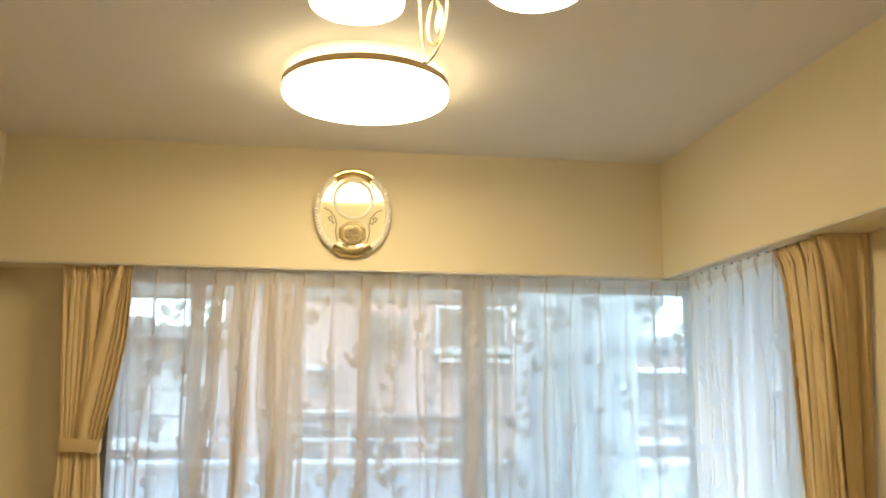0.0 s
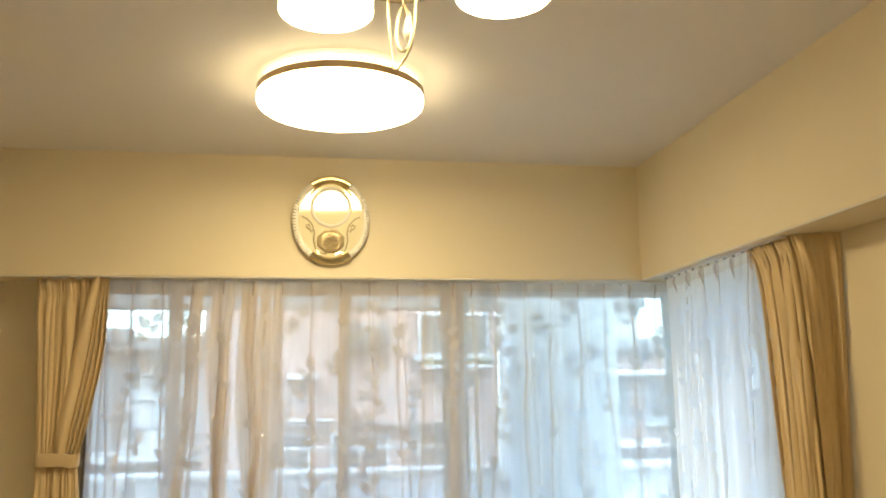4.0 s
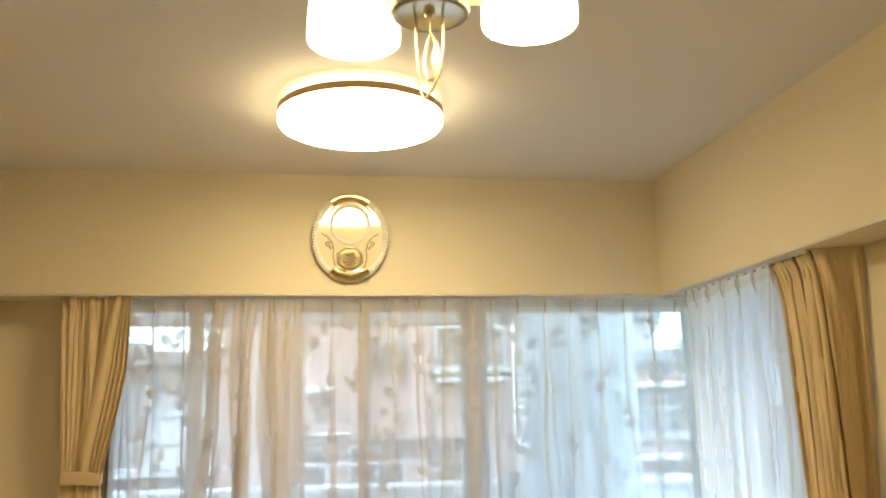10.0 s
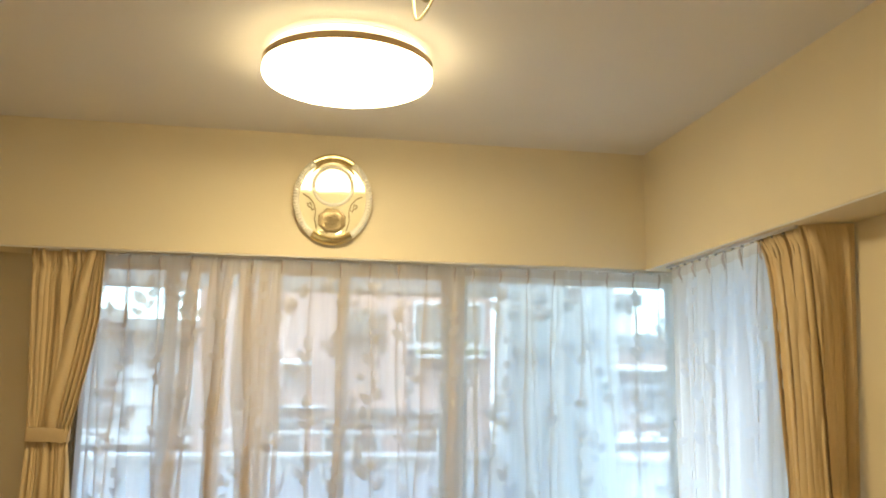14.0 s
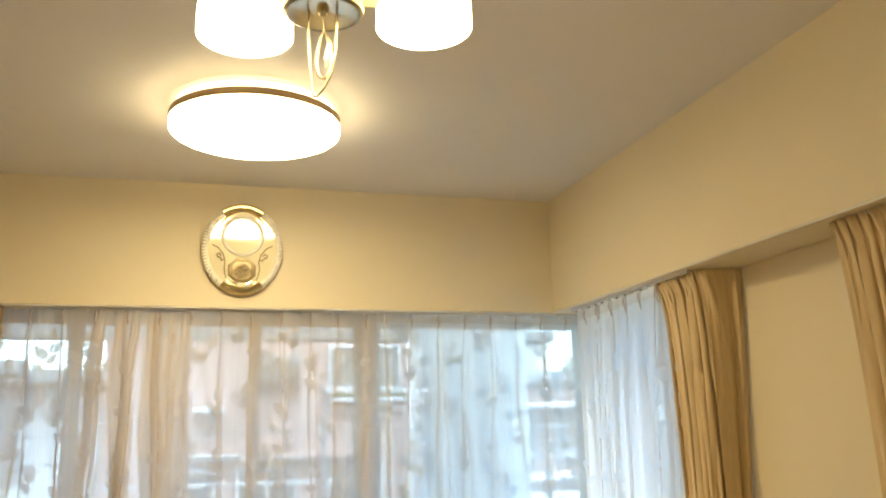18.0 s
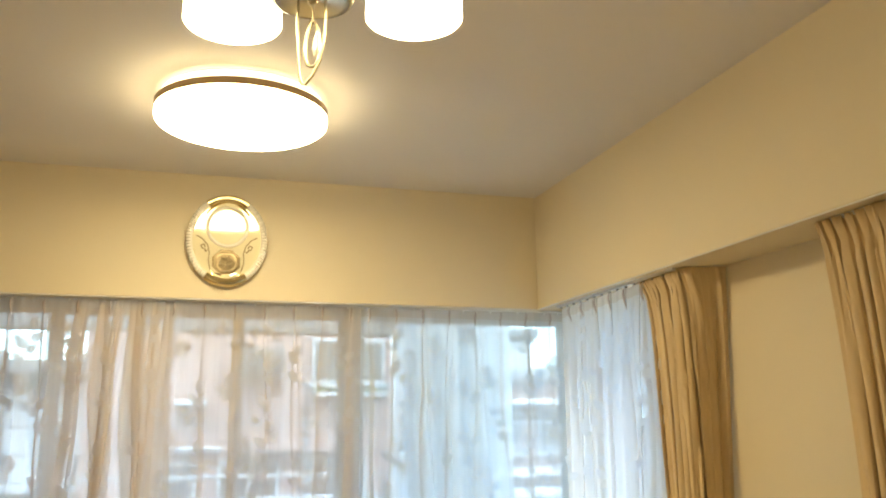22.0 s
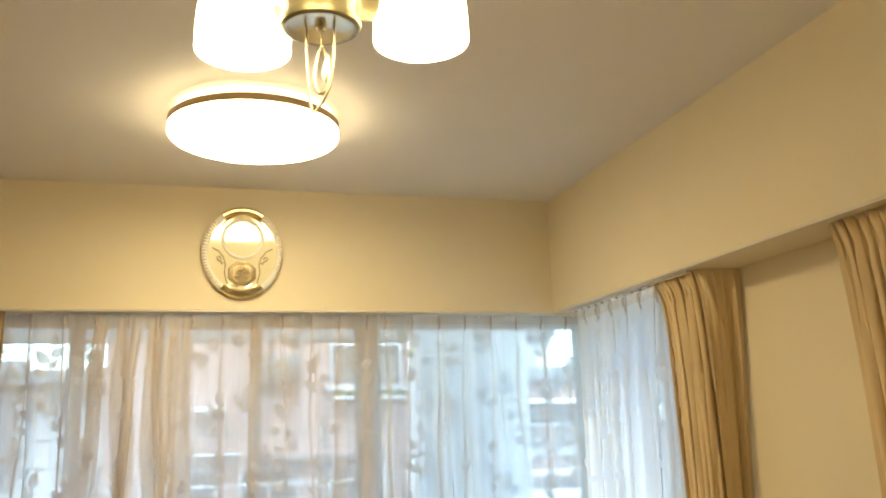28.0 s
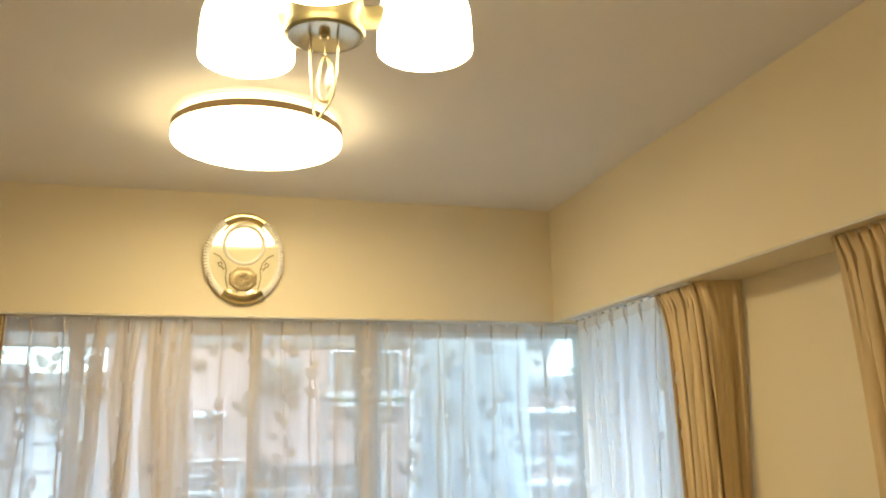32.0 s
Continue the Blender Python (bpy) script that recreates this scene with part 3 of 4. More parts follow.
GATHERS = [(-0.585, 0.050, -0.05), (-0.556, 0.022, -0.06), (-0.500, 0.060, 0.0), (-0.478, 0.034, 0.01), (-0.430, 0.050, -0.03), (-0.405, 0.022, -0.05), (-0.362, 0.060, 0.01), (-0.340, 0.050, 0.015), (-0.318, 0.022, 0.02), (-0.270, 0.050, -0.02), (-0.258, 0.018, -0.05), (-0.215, 0.050, 0.0), (-0.196, 0.036, 0.0), (0.095, 0.024, -0.01), (0.660, 0.026, 0.0)]
sheer_curtain(True, -1.07, 0.70, FACE + 0.05, DROP - 0.0125, 0.03, 1, GATHERS, "ivory leaf-patterned sheer curtain over the long window", -1, 13, 0.07, SHEER_WARM)
sheer_curtain(True, 0.69, 1.80, FACE + 0.052, DROP - 0.0125, 0.03, 2, [(0.74, 0.02, 0.0)], "ivory leaf-patterned sheer curtain beside the corner", -1, 7, 0.0, SHEER, LEAF_DAYLIT)
sheer_curtain(False, 2.86, 3.87, SIDE + 0.055, DROP - 0.022, 0.03, 3, [(3.72, 0.03, 0.0), (3.50, 0.02, 0.02)], "ivory leaf-patterned sheer curtain over the return window", -1, 7, 0.07, SHEER, LEAF_DAYLIT)


# ---- heavy curtains ----
def drape(name_label, ends, folds, deep, levels, tie=None, seed=0, group="heavy curtains", flat=None, uneven=0.0):
    """A pleated curtain. ends(z) -> list of ground points that its folds follow at height z."""
    mid = ends(1.0)
    t = thing("curtain", (*mid[len(mid) // 2], 0.02), name_label, "curtain", group)

    def along(pts, u):
        lens = [math.dist(a, b) for a, b in zip(pts, pts[1:])]
        want = u * sum(lens)
        for (a, b), l in zip(zip(pts, pts[1:]), lens):
            if want <= l + 1e-9:
                k = want / l
                d = ((b[0] - a[0]) / l, (b[1] - a[1]) / l)
                return (a[0] + (b[0] - a[0]) * k, a[1] + (b[1] - a[1]) * k), d
            want -= l
        return pts[-1], d

    def place(u, v):
        z = 0.02 + (DROP - 0.004 - 0.02) * (1 - (1 - v) ** 1.5)
        drop = DROP - z
        pts = ends(z)
        p, d = along(pts, u)
        jitter = 0.55 * noise.noise(Vector((u * folds * 0.9, seed, z * 0.5)))
        ph = 2 * math.pi * (folds * ((1 - uneven) * u + uneven * 0.8 * (1 - (1 - u) ** 2.4)) + 0.45 * jitter)
        # gathered by the pleats a hand's width under the rail, open above it
        cinch = math.exp(-((drop - 0.085) / 0.04) ** 2)
        head = max(0.0, 1 - drop / 0.085)
        amp = deep * (0.75 + 0.7 * noise.noise(Vector((u * folds * 0.5, seed + 4.0, z * 0.4)))) * (1 - 0.35 * head) * (1 - 0.45 * cinch)
        if tie and abs(z - tie) < 0.35:
            amp *= 0.45 + 0.55 * min(1, abs(z - tie) / 0.35)
        broad = 0.0
        if flat and u > flat:
            amp *= 1 - 0.96 * min(1.0, (u - flat) / 0.06)
            f = (u - flat) / (1 - flat)
            grow = min(1.0, drop / 0.35)
            broad = -0.016 * math.exp(-((f - 0.86 + 0.02 * drop) / 0.055) ** 2) * min(1.0, drop / 0.1) + 0.020 * grow * math.exp(-((f - 0.72 - 0.03 * drop) / 0.10) ** 2)
            broad += -0.010 * math.exp(-((f - 0.15 - 1.2 * drop) / 0.09) ** 2) * max(0.0, 1 - drop / 0.5) - 0.010 * grow * math.exp(-((f - 0.30 + 0.15 * drop) / 0.16) ** 2)
        f = 1.35 - 2 * abs(math.cos(ph / 2)) ** 0.75 + 0.45 * head * math.sin(3 * ph)
        # fine secondary folds and the crossing puckers under the pleats
        f += 0.26 * math.sin(2.0 * ph + 5 * noise.noise(Vector((u * 6, seed + 2.0, z * 1.1))))
        f += 0.22 * cinch * noise.noise(Vector((u * folds * 2.2 + 9 * drop, seed + 8.0, z * 22)))
        side = 0.35 * amp * math.sin(2 * ph)
        n = (-d[1], d[0])
        return Vector((p[0] + n[0] * (amp * f + broad) + d[0] * side, p[1] + n[1] * (amp * f + broad) + d[1] * side, z))

    bm = sheet(place, folds * 20, levels)
    part("fabric", thicken(bm, 0.003), DRAPE, t)
    return t, place


def left_right_edge(z):
    """The free edge of the tied curtain, bowed out over the band."""
    if z < 1.17:
        return -1.088 + 0.05 * min(1.0, (1.17 - z) / 0.6)
    k = min(1.0, (DROP - z) / (DROP - 1.17))
    return -0.990 - 0.012 * k - 0.086 * max(0.0, (k - 0.35) / 0.65) ** 1.35


def left_ends(z):
    k = min(1.0, max(0.0, (DROP - z) / (DROP - 1.17)))
    x0 = -1.306 + 0.044 * k
    return [(x0, FACE + 0.064), (left_right_edge(z) - 0.004, FACE + 0.056)]


t, _ = drape("gold-beige pleated curtain held by a matching tieback", left_ends, 19, 0.036, 90, tie=1.17, seed=1, uneven=0.25)
bm = bmesh.new()
cx, cy = -1.173, FACE + 0.056
rings = []
for j, (dz, grow) in enumerate(((-0.030, -0.001), (-0.027, 0.0), (0.027, 0.0), (0.030, -0.001))):
    ring = []
    for k in range(40):
        a = 2 * math.pi * k / 40
        ring.append(bm.verts.new((cx + (0.092 + grow) * math.copysign(abs(math.cos(a)) ** 0.4, math.cos(a)), cy + (0.032 + grow) * math.copysign(abs(math.sin(a)) ** 0.4, math.sin(a)), 1.165 + dz + 0.004 * math.sin(a * 2) + 0.0025 * math.sin(a * 7))))
    rings.append(ring)
for a, b in zip(rings, rings[1:]):
    for k in range(40):
        bm.faces.new((a[k], a[(k + 1) % 40], b[(k + 1) % 40], b[k]))
part("tieback", bm, BAND, t, "flat cloth tieback band")
# the outer width, swept over the rest towards the band


def swept(u, v):
    z = 1.16 + (DROP - 0.006 - 1.16) * v
    k = (DROP - z) / (DROP - 1.16)
    x0 = -1.050 - 0.128 * min(1.0, k / 0.85) ** 0.75 - 0.008 * k
    x1 = left_right_edge(z) + 0.006
    fine = min(1.0, max(0.0, (u - 0.42) / 0.12))
    wave = 0.011 * fine * math.sin(2 * math.pi * (6.2 * u + 0.25 * noise.noise(Vector((u * 4, 3.0, z * 2.0)))))
    round_ = 0.014 * math.sin(math.pi * min(1.0, u / 0.45)) * (1 - fine)
    pucker = 0.006 * math.exp(-((DROP - z - 0.10) / 0.06) ** 2) * noise.noise(Vector((u * 9 + z * 4, 1.0, z * 18)))
    return Vector((x0 + (x1 - x0) * u, FACE + 0.026 - round_ - wave + pucker + 0.014 * (1 - v) * (1 - 0.5 * u), z))


part("swept_panel", thicken(sheet(swept, 60, 70), 0.003), DRAPE, t, "smooth outer width swept into the tieback")


def right_ends(z):
    drop = max(0.0, DROP - z)
    y0 = 3.098 - 0.105 * (1 - math.exp(-drop / 0.10)) - 0.055 * drop
    x = SIDE + 0.062
    return [(x, y0), (x + 0.012, 2.80), (x + 0.035, 2.755 + 0.02 * drop), (FLANK - 0.008, 2.712 + 0.065 * drop)]


drape("gold-beige pleated curtain drawn back beside the return window", right_ends, 14, 0.038, 84, seed=5, flat=0.60)


def second_ends(z):
    drop = max(0.0, DROP - z)
    return [(SIDE + 0.07, 2.026 - 0.042 * (1 - math.exp(-drop / 0.12)) - 0.063 * drop), (SIDE + 0.07, 1.45)]


drape("gold-beige pleated curtain over the second side window", second_ends, 13, 0.040, 80, seed=9)

# ---- ceiling lamp ----
LX, LY = 0.042, 3.003
t = thing("ceiling_lamp", (LX, LY, CEIL), "lit round flush lamp with bronze trim, on the ceiling", "ceiling lamp")
part("diffuser", lathe([(0.0005, -0.107), (0.2, -0.1065), (0.285, -0.105), (0.300, -0.1025)], (LX, LY, CEIL), 96), DISC, t, "glowing white diffuser")
part("diffuser_edge", lathe([(0.300, -0.1022), (0.303, -0.101), (0.308, -0.097), (0.3105, -0.091), (0.3105, -0.0685)], (LX, LY, CEIL), 96, cap=False), DISC_EDGE, t, "glowing rounded diffuser edge")
part("trim", lathe([(0.27, -0.068), (0.310, -0.068), (0.312, -0.066), (0.312, -0.042), (0.309, -0.040), (0.27, -0.040)], (LX, LY, CEIL), 96), RING, t, "bronze trim ring")
part("back_light", lathe([(0.294, -0.040), (0.290, -0.010)], (LX, LY, CEIL), 72), HALO, t, "glowing back ring")
part("mount", lathe([(0.28, -0.010), (0.28, -0.0005)], (LX, LY, CEIL), 48), WHITE, t)

# ---- chandelier ----
HX, HY, HZ = 0.0625, 1.172, 2.042
t = thing("chandelier", (HX, HY, CEIL), "three-armed chandelier with lit frosted shades and chrome body", "chandelier")
part("body", lathe([(0.057, 0.011), (0.0625, 0.014), (0.0645, 0.020), (0.062, 0.028), (0.061, 0.032), (0.061, 0.074), (0.055, 0.083), (0.012, 0.089)], (HX, HY, HZ), 56, cap=False), DRUM, t, "antique brass drum body")
part("dish", lathe([(0.0005, 0.018), (0.03, 0.016), (0.051, 0.0115), (0.0565, 0.0115)], (HX, HY, HZ), 48, cap=False), MIRROR, t, "polished dished plate")
part("knob", lathe([(0.0005, 0.006), (0.006, 0.008), (0.009, 0.013), (0.009, 0.0175)], (HX, HY, HZ), 24), CHROME, t)
part("stem", tube([(HX, HY, HZ + 0.089), (HX, HY, CEIL - 0.03)], 0.007, 14), CHROME, t)
part("canopy", lathe([(0.012, -0.035), (0.05, -0.028), (0.06, -0.012), (0.06, -0.0005)], (HX, HY, CEIL), 40), CHROME, t)
for sx, sy, sz in ((0.227, 1.178, 2.049), (-0.053, 1.267, 2.047), (0.028, 1.000, 2.055)):
    reach = math.hypot(sx - HX, sy - HY)
    dx, dy, up = (sx - HX) / reach, (sy - HY) / reach, sz - HZ
    part("arm", tube([(HX + dx * r, HY + dy * r, HZ + 0.054 + k) for r, k in ((0.056, 0.0), (0.062, 0.0), (0.078, 0.002), (reach - 0.071, 0.004))], [0.024, 0.020, 0.019, 0.021], 20), DRUM, t, "short stout arm")
    part("shade", lathe([(0.076, 0.0), (0.078, 0.002), (0.0775, 0.037), (0.075, 0.070), (0.071, 0.088), (0.062, 0.108), (0.044, 0.124), (0.022, 0.132), (0.0005, 0.134)], (sx, sy, sz), 56, cap=False), SHADE, t, "glowing frosted glass shade")
    part("bulb", lathe([(0.002, 0.02), (0.022, 0.028), (0.028, 0.048), (0.022, 0.07), (0.013, 0.1)], (sx, sy, sz), 24), SHADE, t)
# the drop ornament under the body: a leaf of wire with a ring and a crystal in it
ang = radians(-28)
ax, ay = math.cos(ang), math.sin(ang)


def drop(x, z, out=0.0):
    return (HX - 0.001 + 1.08 * (ax * x - ay * out), HY + 1.08 * (ay * x + ax * out), HZ + (z if z > 0 else 1.15 * z))


wire = [(0.0215, 0.018), (0.0215, -0.01), (0.020, -0.045), (0.015, -0.076), (0.004, -0.096), (-0.0065, -0.108), (-0.0115, -0.1075), (-0.0145, -0.098), (-0.0175, -0.065), (-0.0205, -0.02), (-0.0205, 0.016)]
part("wire_leaf", tube([drop(x, z) for x, z in wire], 0.0021, 10), WIRE, t, "bright pointed wire loop")
ringpts = [(0.0015 + 0.0105 * math.sin(q) * (1 - 0.35 * math.cos(q)), -0.049 + 0.033 * math.cos(q)) for q in [2 * math.pi * k / 28 for k in range(28)]]
part("teardrop", tube([drop(x, z, 0.004) for x, z in ringpts], 0.0026, 10, closed=True), WIRE, t)
part("hook", tube([drop(0.0015, 0.008), drop(0.0015, -0.008, 0.002), drop(0.0015, -0.018, 0.004)], 0.0012, 8), WIRE, t)
crystal = lathe([(0.0004, -0.026), (0.0055, -0.014), (0.006, 0.0), (0.004, 0.014), (0.0004, 0.024)], (0, 0, 0), 8)
bmesh.ops.transform(crystal, matrix=Matrix.Translation(drop(0.008, -0.046, 0.004)) @ Matrix.Rotation(0.15, 4, "Y"), verts=crystal.verts)
part("crystal", crystal, CRYSTAL, t, "faceted white crystal", smooth=False)

# ---- gold oval plaque on the far beam ----
PX, PZ, PW, PH = 0.038, 2.277, 0.187, 0.217
PY = FACE - 0.002
t = thing("wall_plaque", (PX, FACE, PZ), "polished pale gold oval plaque on the beam", "wall plaque")


def oval(r, a, out):
    """A point of the plaque at r of its half size, at angle a from the right, out from the wall."""
    return Vector((PX + PW * r * math.cos(a), PY - out, PZ + PH * r * math.sin(a)))


def oval_band(profile, a0, a1, n):
    return sheet(lambda u, v: oval(*[profile[round(v * (len(profile) - 1))][k] if k != 1 else a0 + (a1 - a0) * u for k in (0, 1)], profile[round(v * (len(profile) - 1))][1]), n, len(profile) - 1)


part("plate", sheet(lambda u, v: oval(0.86 * v + 0.002, 2 * math.pi * u, 0.026), 96, 14), GOLD, t, "mirror-polished plate")
part("back", oval_band([(0.80, 0.0), (0.94, 0.003), (1.0, 0.012)], 0, 2 * math.pi, 96), GOLD_DULL, t)
rimp = [(1.0, 0.012), (1.0, 0.016), (0.985, 0.025), (0.95, 0.032), (0.90, 0.035), (0.865, 0.033), (0.845, 0.026)]
for a0, a1, steps in ((58, 122, 26), (238, 302, 6)):
    part("crest", thicken(oval_band([(1.012, 0.010), (1.018, 0.022), (1.0, 0.034), (0.96, 0.043), (0.90, 0.044), (0.855, 0.038), (0.835, 0.028)], radians(a0), radians(a1), steps), 0.006), GOLD_DULL, t, "polished raised crest", smooth=steps > 6)
def fluted(a0, a1):
    """The rim's bright sides, with a fine flute every few degrees."""
    def fn(u, v):
        a = a0 + (a1 - a0) * u
        k = v * (len(rimp) - 1)
        i = min(len(rimp) - 2, int(k))
        r = rimp[i][0] + (rimp[i + 1][0] - rimp[i][0]) * (k - i)
        out = rimp[i][1] + (rimp[i + 1][1] - rimp[i][1]) * (k - i)
        ends = min(1.0, u / 0.05, (1 - u) / 0.05)
        ridge = math.sin(math.pi * v) * abs(math.sin(44 * a)) * ends
        return oval(r + 0.02 * ridge, a, out + 0.009 * ridge)
    return sheet(fn, 260, 18)


for a0, a1 in ((-58, 58), (122, 238)):
    part("rim", fluted(radians(a0), radians(a1)), SATIN, t, "bright rounded rim with fine flutes")
# ring, eight-sided boss and small sprigs
def circle_tube(cx, cz, r, w, out, n=56):
    return tube([(PX + cx + r * math.cos(2 * math.pi * k / n), PY - out, PZ + cz + r * math.sin(2 * math.pi * k / n)) for k in range(n)], w, 8, closed=True)


part("ring", circle_tube(0.0, 0.064, 0.092, 0.0085, 0.028), SATIN, t, "raised bright ring")
part("arc", tube([(PX + 0.125 * math.cos(a), PY - 0.029, PZ + 0.028 + 0.155 * math.sin(a)) for a in [radians(38 + 104 * k / 24) for k in range(25)]], 0.004, 8), GOLD_DULL, t)
oct_bm = bmesh.new()
oct_rings = [[oct_bm.verts.new((PX + r * math.cos(radians(22.5 + 45 * k)), PY - out, PZ - 0.103 + 0.9 * r * math.sin(radians(22.5 + 45 * k)))) for k in range(8)] for r, out in ((0.070, 0.026), (0.066, 0.033), (0.057, 0.034), (0.054, 0.030))]
for a, b in zip(oct_rings, oct_rings[1:]):
    for k in range(8):
        oct_bm.faces.new((a[k], a[(k + 1) % 8], b[(k + 1) % 8], b[k]))
oct_bm.faces.new(oct_rings[-1])
part("boss", oct_bm, BOSS, t, "eight-sided dull gold boss", smooth=False)


def emboss(u, v):
    x, z = 0.042 * (2 * u - 1), 0.038 * (2 * v - 1)
    r = min(1.0, math.hypot(x / 0.042, z / 0.038))
    h = (1 - r ** 4) * (0.005 + 0.0065 * noise.noise(Vector((x * 95, z * 95, 2.0))) + 0.004 * noise.noise(Vector((x * 210, z * 210, 5.0))))
    return Vector((PX + x, PY - 0.0305 - max(0.0, h), PZ - 0.103 + z))


part("relief", sheet(emboss, 36, 36), EMBOSS, t, "worn embossed relief")
for s in (-1, 1):
    for pts, w in (([(0.070, -0.150), (0.082, -0.100), (0.078, -0.060), (0.088, -0.025), (0.112, 0.004), (0.140, 0.018)], 0.0018), ([(0.098, -0.036), (0.105, -0.022), (0.118, -0.028), (0.112, -0.042), (0.100, -0.044)], 0.0024), ([(0.100, -0.044), (0.094, -0.058), (0.086, -0.050)], 0.0024)):
        part("sprig", tube([(PX + s * x, PY - 0.0275, PZ + z) for x, z in pts], w * 1.5, 6), BOSS, t)
    leafp = [(0.020, -0.168), (0.046, -0.158), (0.070, -0.146), (0.052, -0.172), (0.024, -0.182)]
    bm = tube([(PX + s * x, PY - 0.028, PZ + z) for x, z in leafp], 0.0035, 6, closed=True)
    part("leaf_spray", bm, BRIGHT, t)

# it leans a little out of the wall at its top
bpy.context.view_layer.update()
t.matrix_world = Matrix.Translation((PX, FACE, PZ - 0.21)) @ Matrix.Rotation(radians(2.6), 4, "X") @ Matrix.Translation((-PX, -FACE, 0.21 - PZ)) @ t.matrix_world

# ---- sectional sofa ----
t = thing("sectional_sofa", (1.0, 3.3, 0), "cream leather corner sofa with wrinkled loose cushions", "sofa")
part("base", box(0.20, 1.74, 2.72, 3.78, 0.10, 0.26, 0.02), LEATHER, t)
part("base", box(0.86, 1.74, 1.30, 2.715, 0.10, 0.26, 0.02), LEATHER, t)
for k, (x, y) in enumerate(((0.26, 2.80), (0.26, 3.70), (1.66, 3.70), (0.94, 1.38), (1.66, 1.38))):
    part("foot", lathe([(0.018, 0.0), (0.022, 0.01), (0.028, 0.0995)], (x, y, 0), 16), DARKWOOD, t)
part("back_frame", box(0.24, 1.74, 3.66, 3.80, 0.262, 0.80, 0.03, seg=3), LEATHER, t)
part("back_frame", box(1.66, 1.78, 1.34, 3.655, 0.262, 0.80, 0.03, seg=3), LEATHER, t)
part("seat_cushion", cushion((0.46, 3.05, 0.35), (0.47, 0.66, 0.2), puff=0.1, seed=1), LEATHER, t)
part("seat_cushion", cushion((1.02, 3.05, 0.35), (0.64, 0.66, 0.2), puff=0.1, seed=2), LEATHER, t)
part("seat_cushion", cushion((1.26, 2.35, 0.35), (0.70, 0.72, 0.2), puff=0.1, seed=3), LEATHER, t)
part("seat_cushion", cushion((1.26, 1.65, 0.35), (0.70, 0.66, 0.2), puff=0.1, seed=4), LEATHER, t)
part("back_cushion", cushion((0.450, 3.53, 0.640), (0.485, 0.24, 0.50), tilt=-0.10, puff=0.25, square=0.30, seed=5, n=110, wrinkle=0.0035, creases=((0.1, 0.02, 0.95, 0.30, 0.0067, 0.040), (0.5, 0.45, 0.9, 0.50, 0.0034, 0.040), (-0.95, -0.1, -0.5, -0.3, 0.0045, 0.048))), LEATHER, t)
part("back_cushion", cushion((1.035, 3.54, 0.607), (0.66, 0.26, 0.52), tilt=-0.10, roll=-0.035, puff=0.16, square=0.24, seed=6, n=110, wrinkle=0.0035, creases=((-0.95, 0.30, -0.55, 0.12, 0.0067, 0.028), (-0.95, 0.52, -0.3, 0.36, 0.0034, 0.036), (-0.9, 0.80, -0.7, 0.72, 0.0051, 0.040), (0.12, 0.95, 0.30, 0.45, 0.0039, 0.040), (0.36, 0.95, 0.55, 0.3, 0.0039, 0.040), (0.62, 0.95, 0.8, 0.4, 0.0045, 0.040), (0.95, 0.2, 0.4, 0.02, 0.0039, 0.048))), LEATHER, t)
part("back_cushion", cushion((1.540, 3.47, 0.626), (0.42, 0.26, 0.53), turn=-0.80, tilt=-0.08, roll=0.28, puff=0.3, square=0.34, seed=7, n=110, wrinkle=0.005, creases=((-0.15, 0.95, -0.7, 0.35, 0.0041, 0.040), (0.12, 0.9, -0.55, 0.05, 0.0061, 0.032), (0.36, 0.88, -0.5, -0.2, 0.0071, 0.036), (0.58, 0.75, 0.0, 0.35, 0.0041, 0.040), (0.95, 0.55, 0.35, 0.38, 0.0092, 0.032), (0.95, 0.30, 0.45, 0.22, 0.0082, 0.028), (0.9, 0.0, -0.1, -0.12, 0.0082, 0.040))), LEATHER, t)
part("back_cushion", cushion((1.615, 2.90, 0.622), (0.68, 0.26, 0.52), turn=-1.50, tilt=-0.08, puff=0.3, square=0.32, seed=8, n=110, wrinkle=0.005, creases=((-0.55, 0.9, -0.85, 0.2, 0.0041, 0.040), (-0.30, 0.95, -0.62, 0.3, 0.0061, 0.032), (0.02, 0.92, -0.40, 0.1, 0.0051, 0.040), (0.22, 0.95, 0.0, 0.45, 0.0041, 0.040), (0.55, 0.95, 0.10, 0.15, 0.0061, 0.040), (0.8, 0.8, 0.5, 0.2, 0.0041, 0.048))), LEATHER, t)
part("back_cushion", cushion((1.60, 2.25, 0.645), (0.68, 0.24, 0.52), turn=-1.55, tilt=-0.08, puff=0.3, square=0.32, seed=9), LEATHER, t)
# Dark block put where only shade fills the gap between cushions.
part("gap_fill", box(0.684, 0.716, 3.47, 3.62, 0.27, 0.80, 0.006), GAP_DARK, t, "dark fill for the shade between two cushions")
part("armrest", cushion((0.215, 3.20, 0.45), (0.14, 0.95, 0.36), square=0.3, seed=10), LEATHER, t)

# ---- garment over the sofa back ----
t = thing("folded_garment", (0.36, 3.5, 0.9), "grey-brown folded trousers hung over the sofa back", "garment")


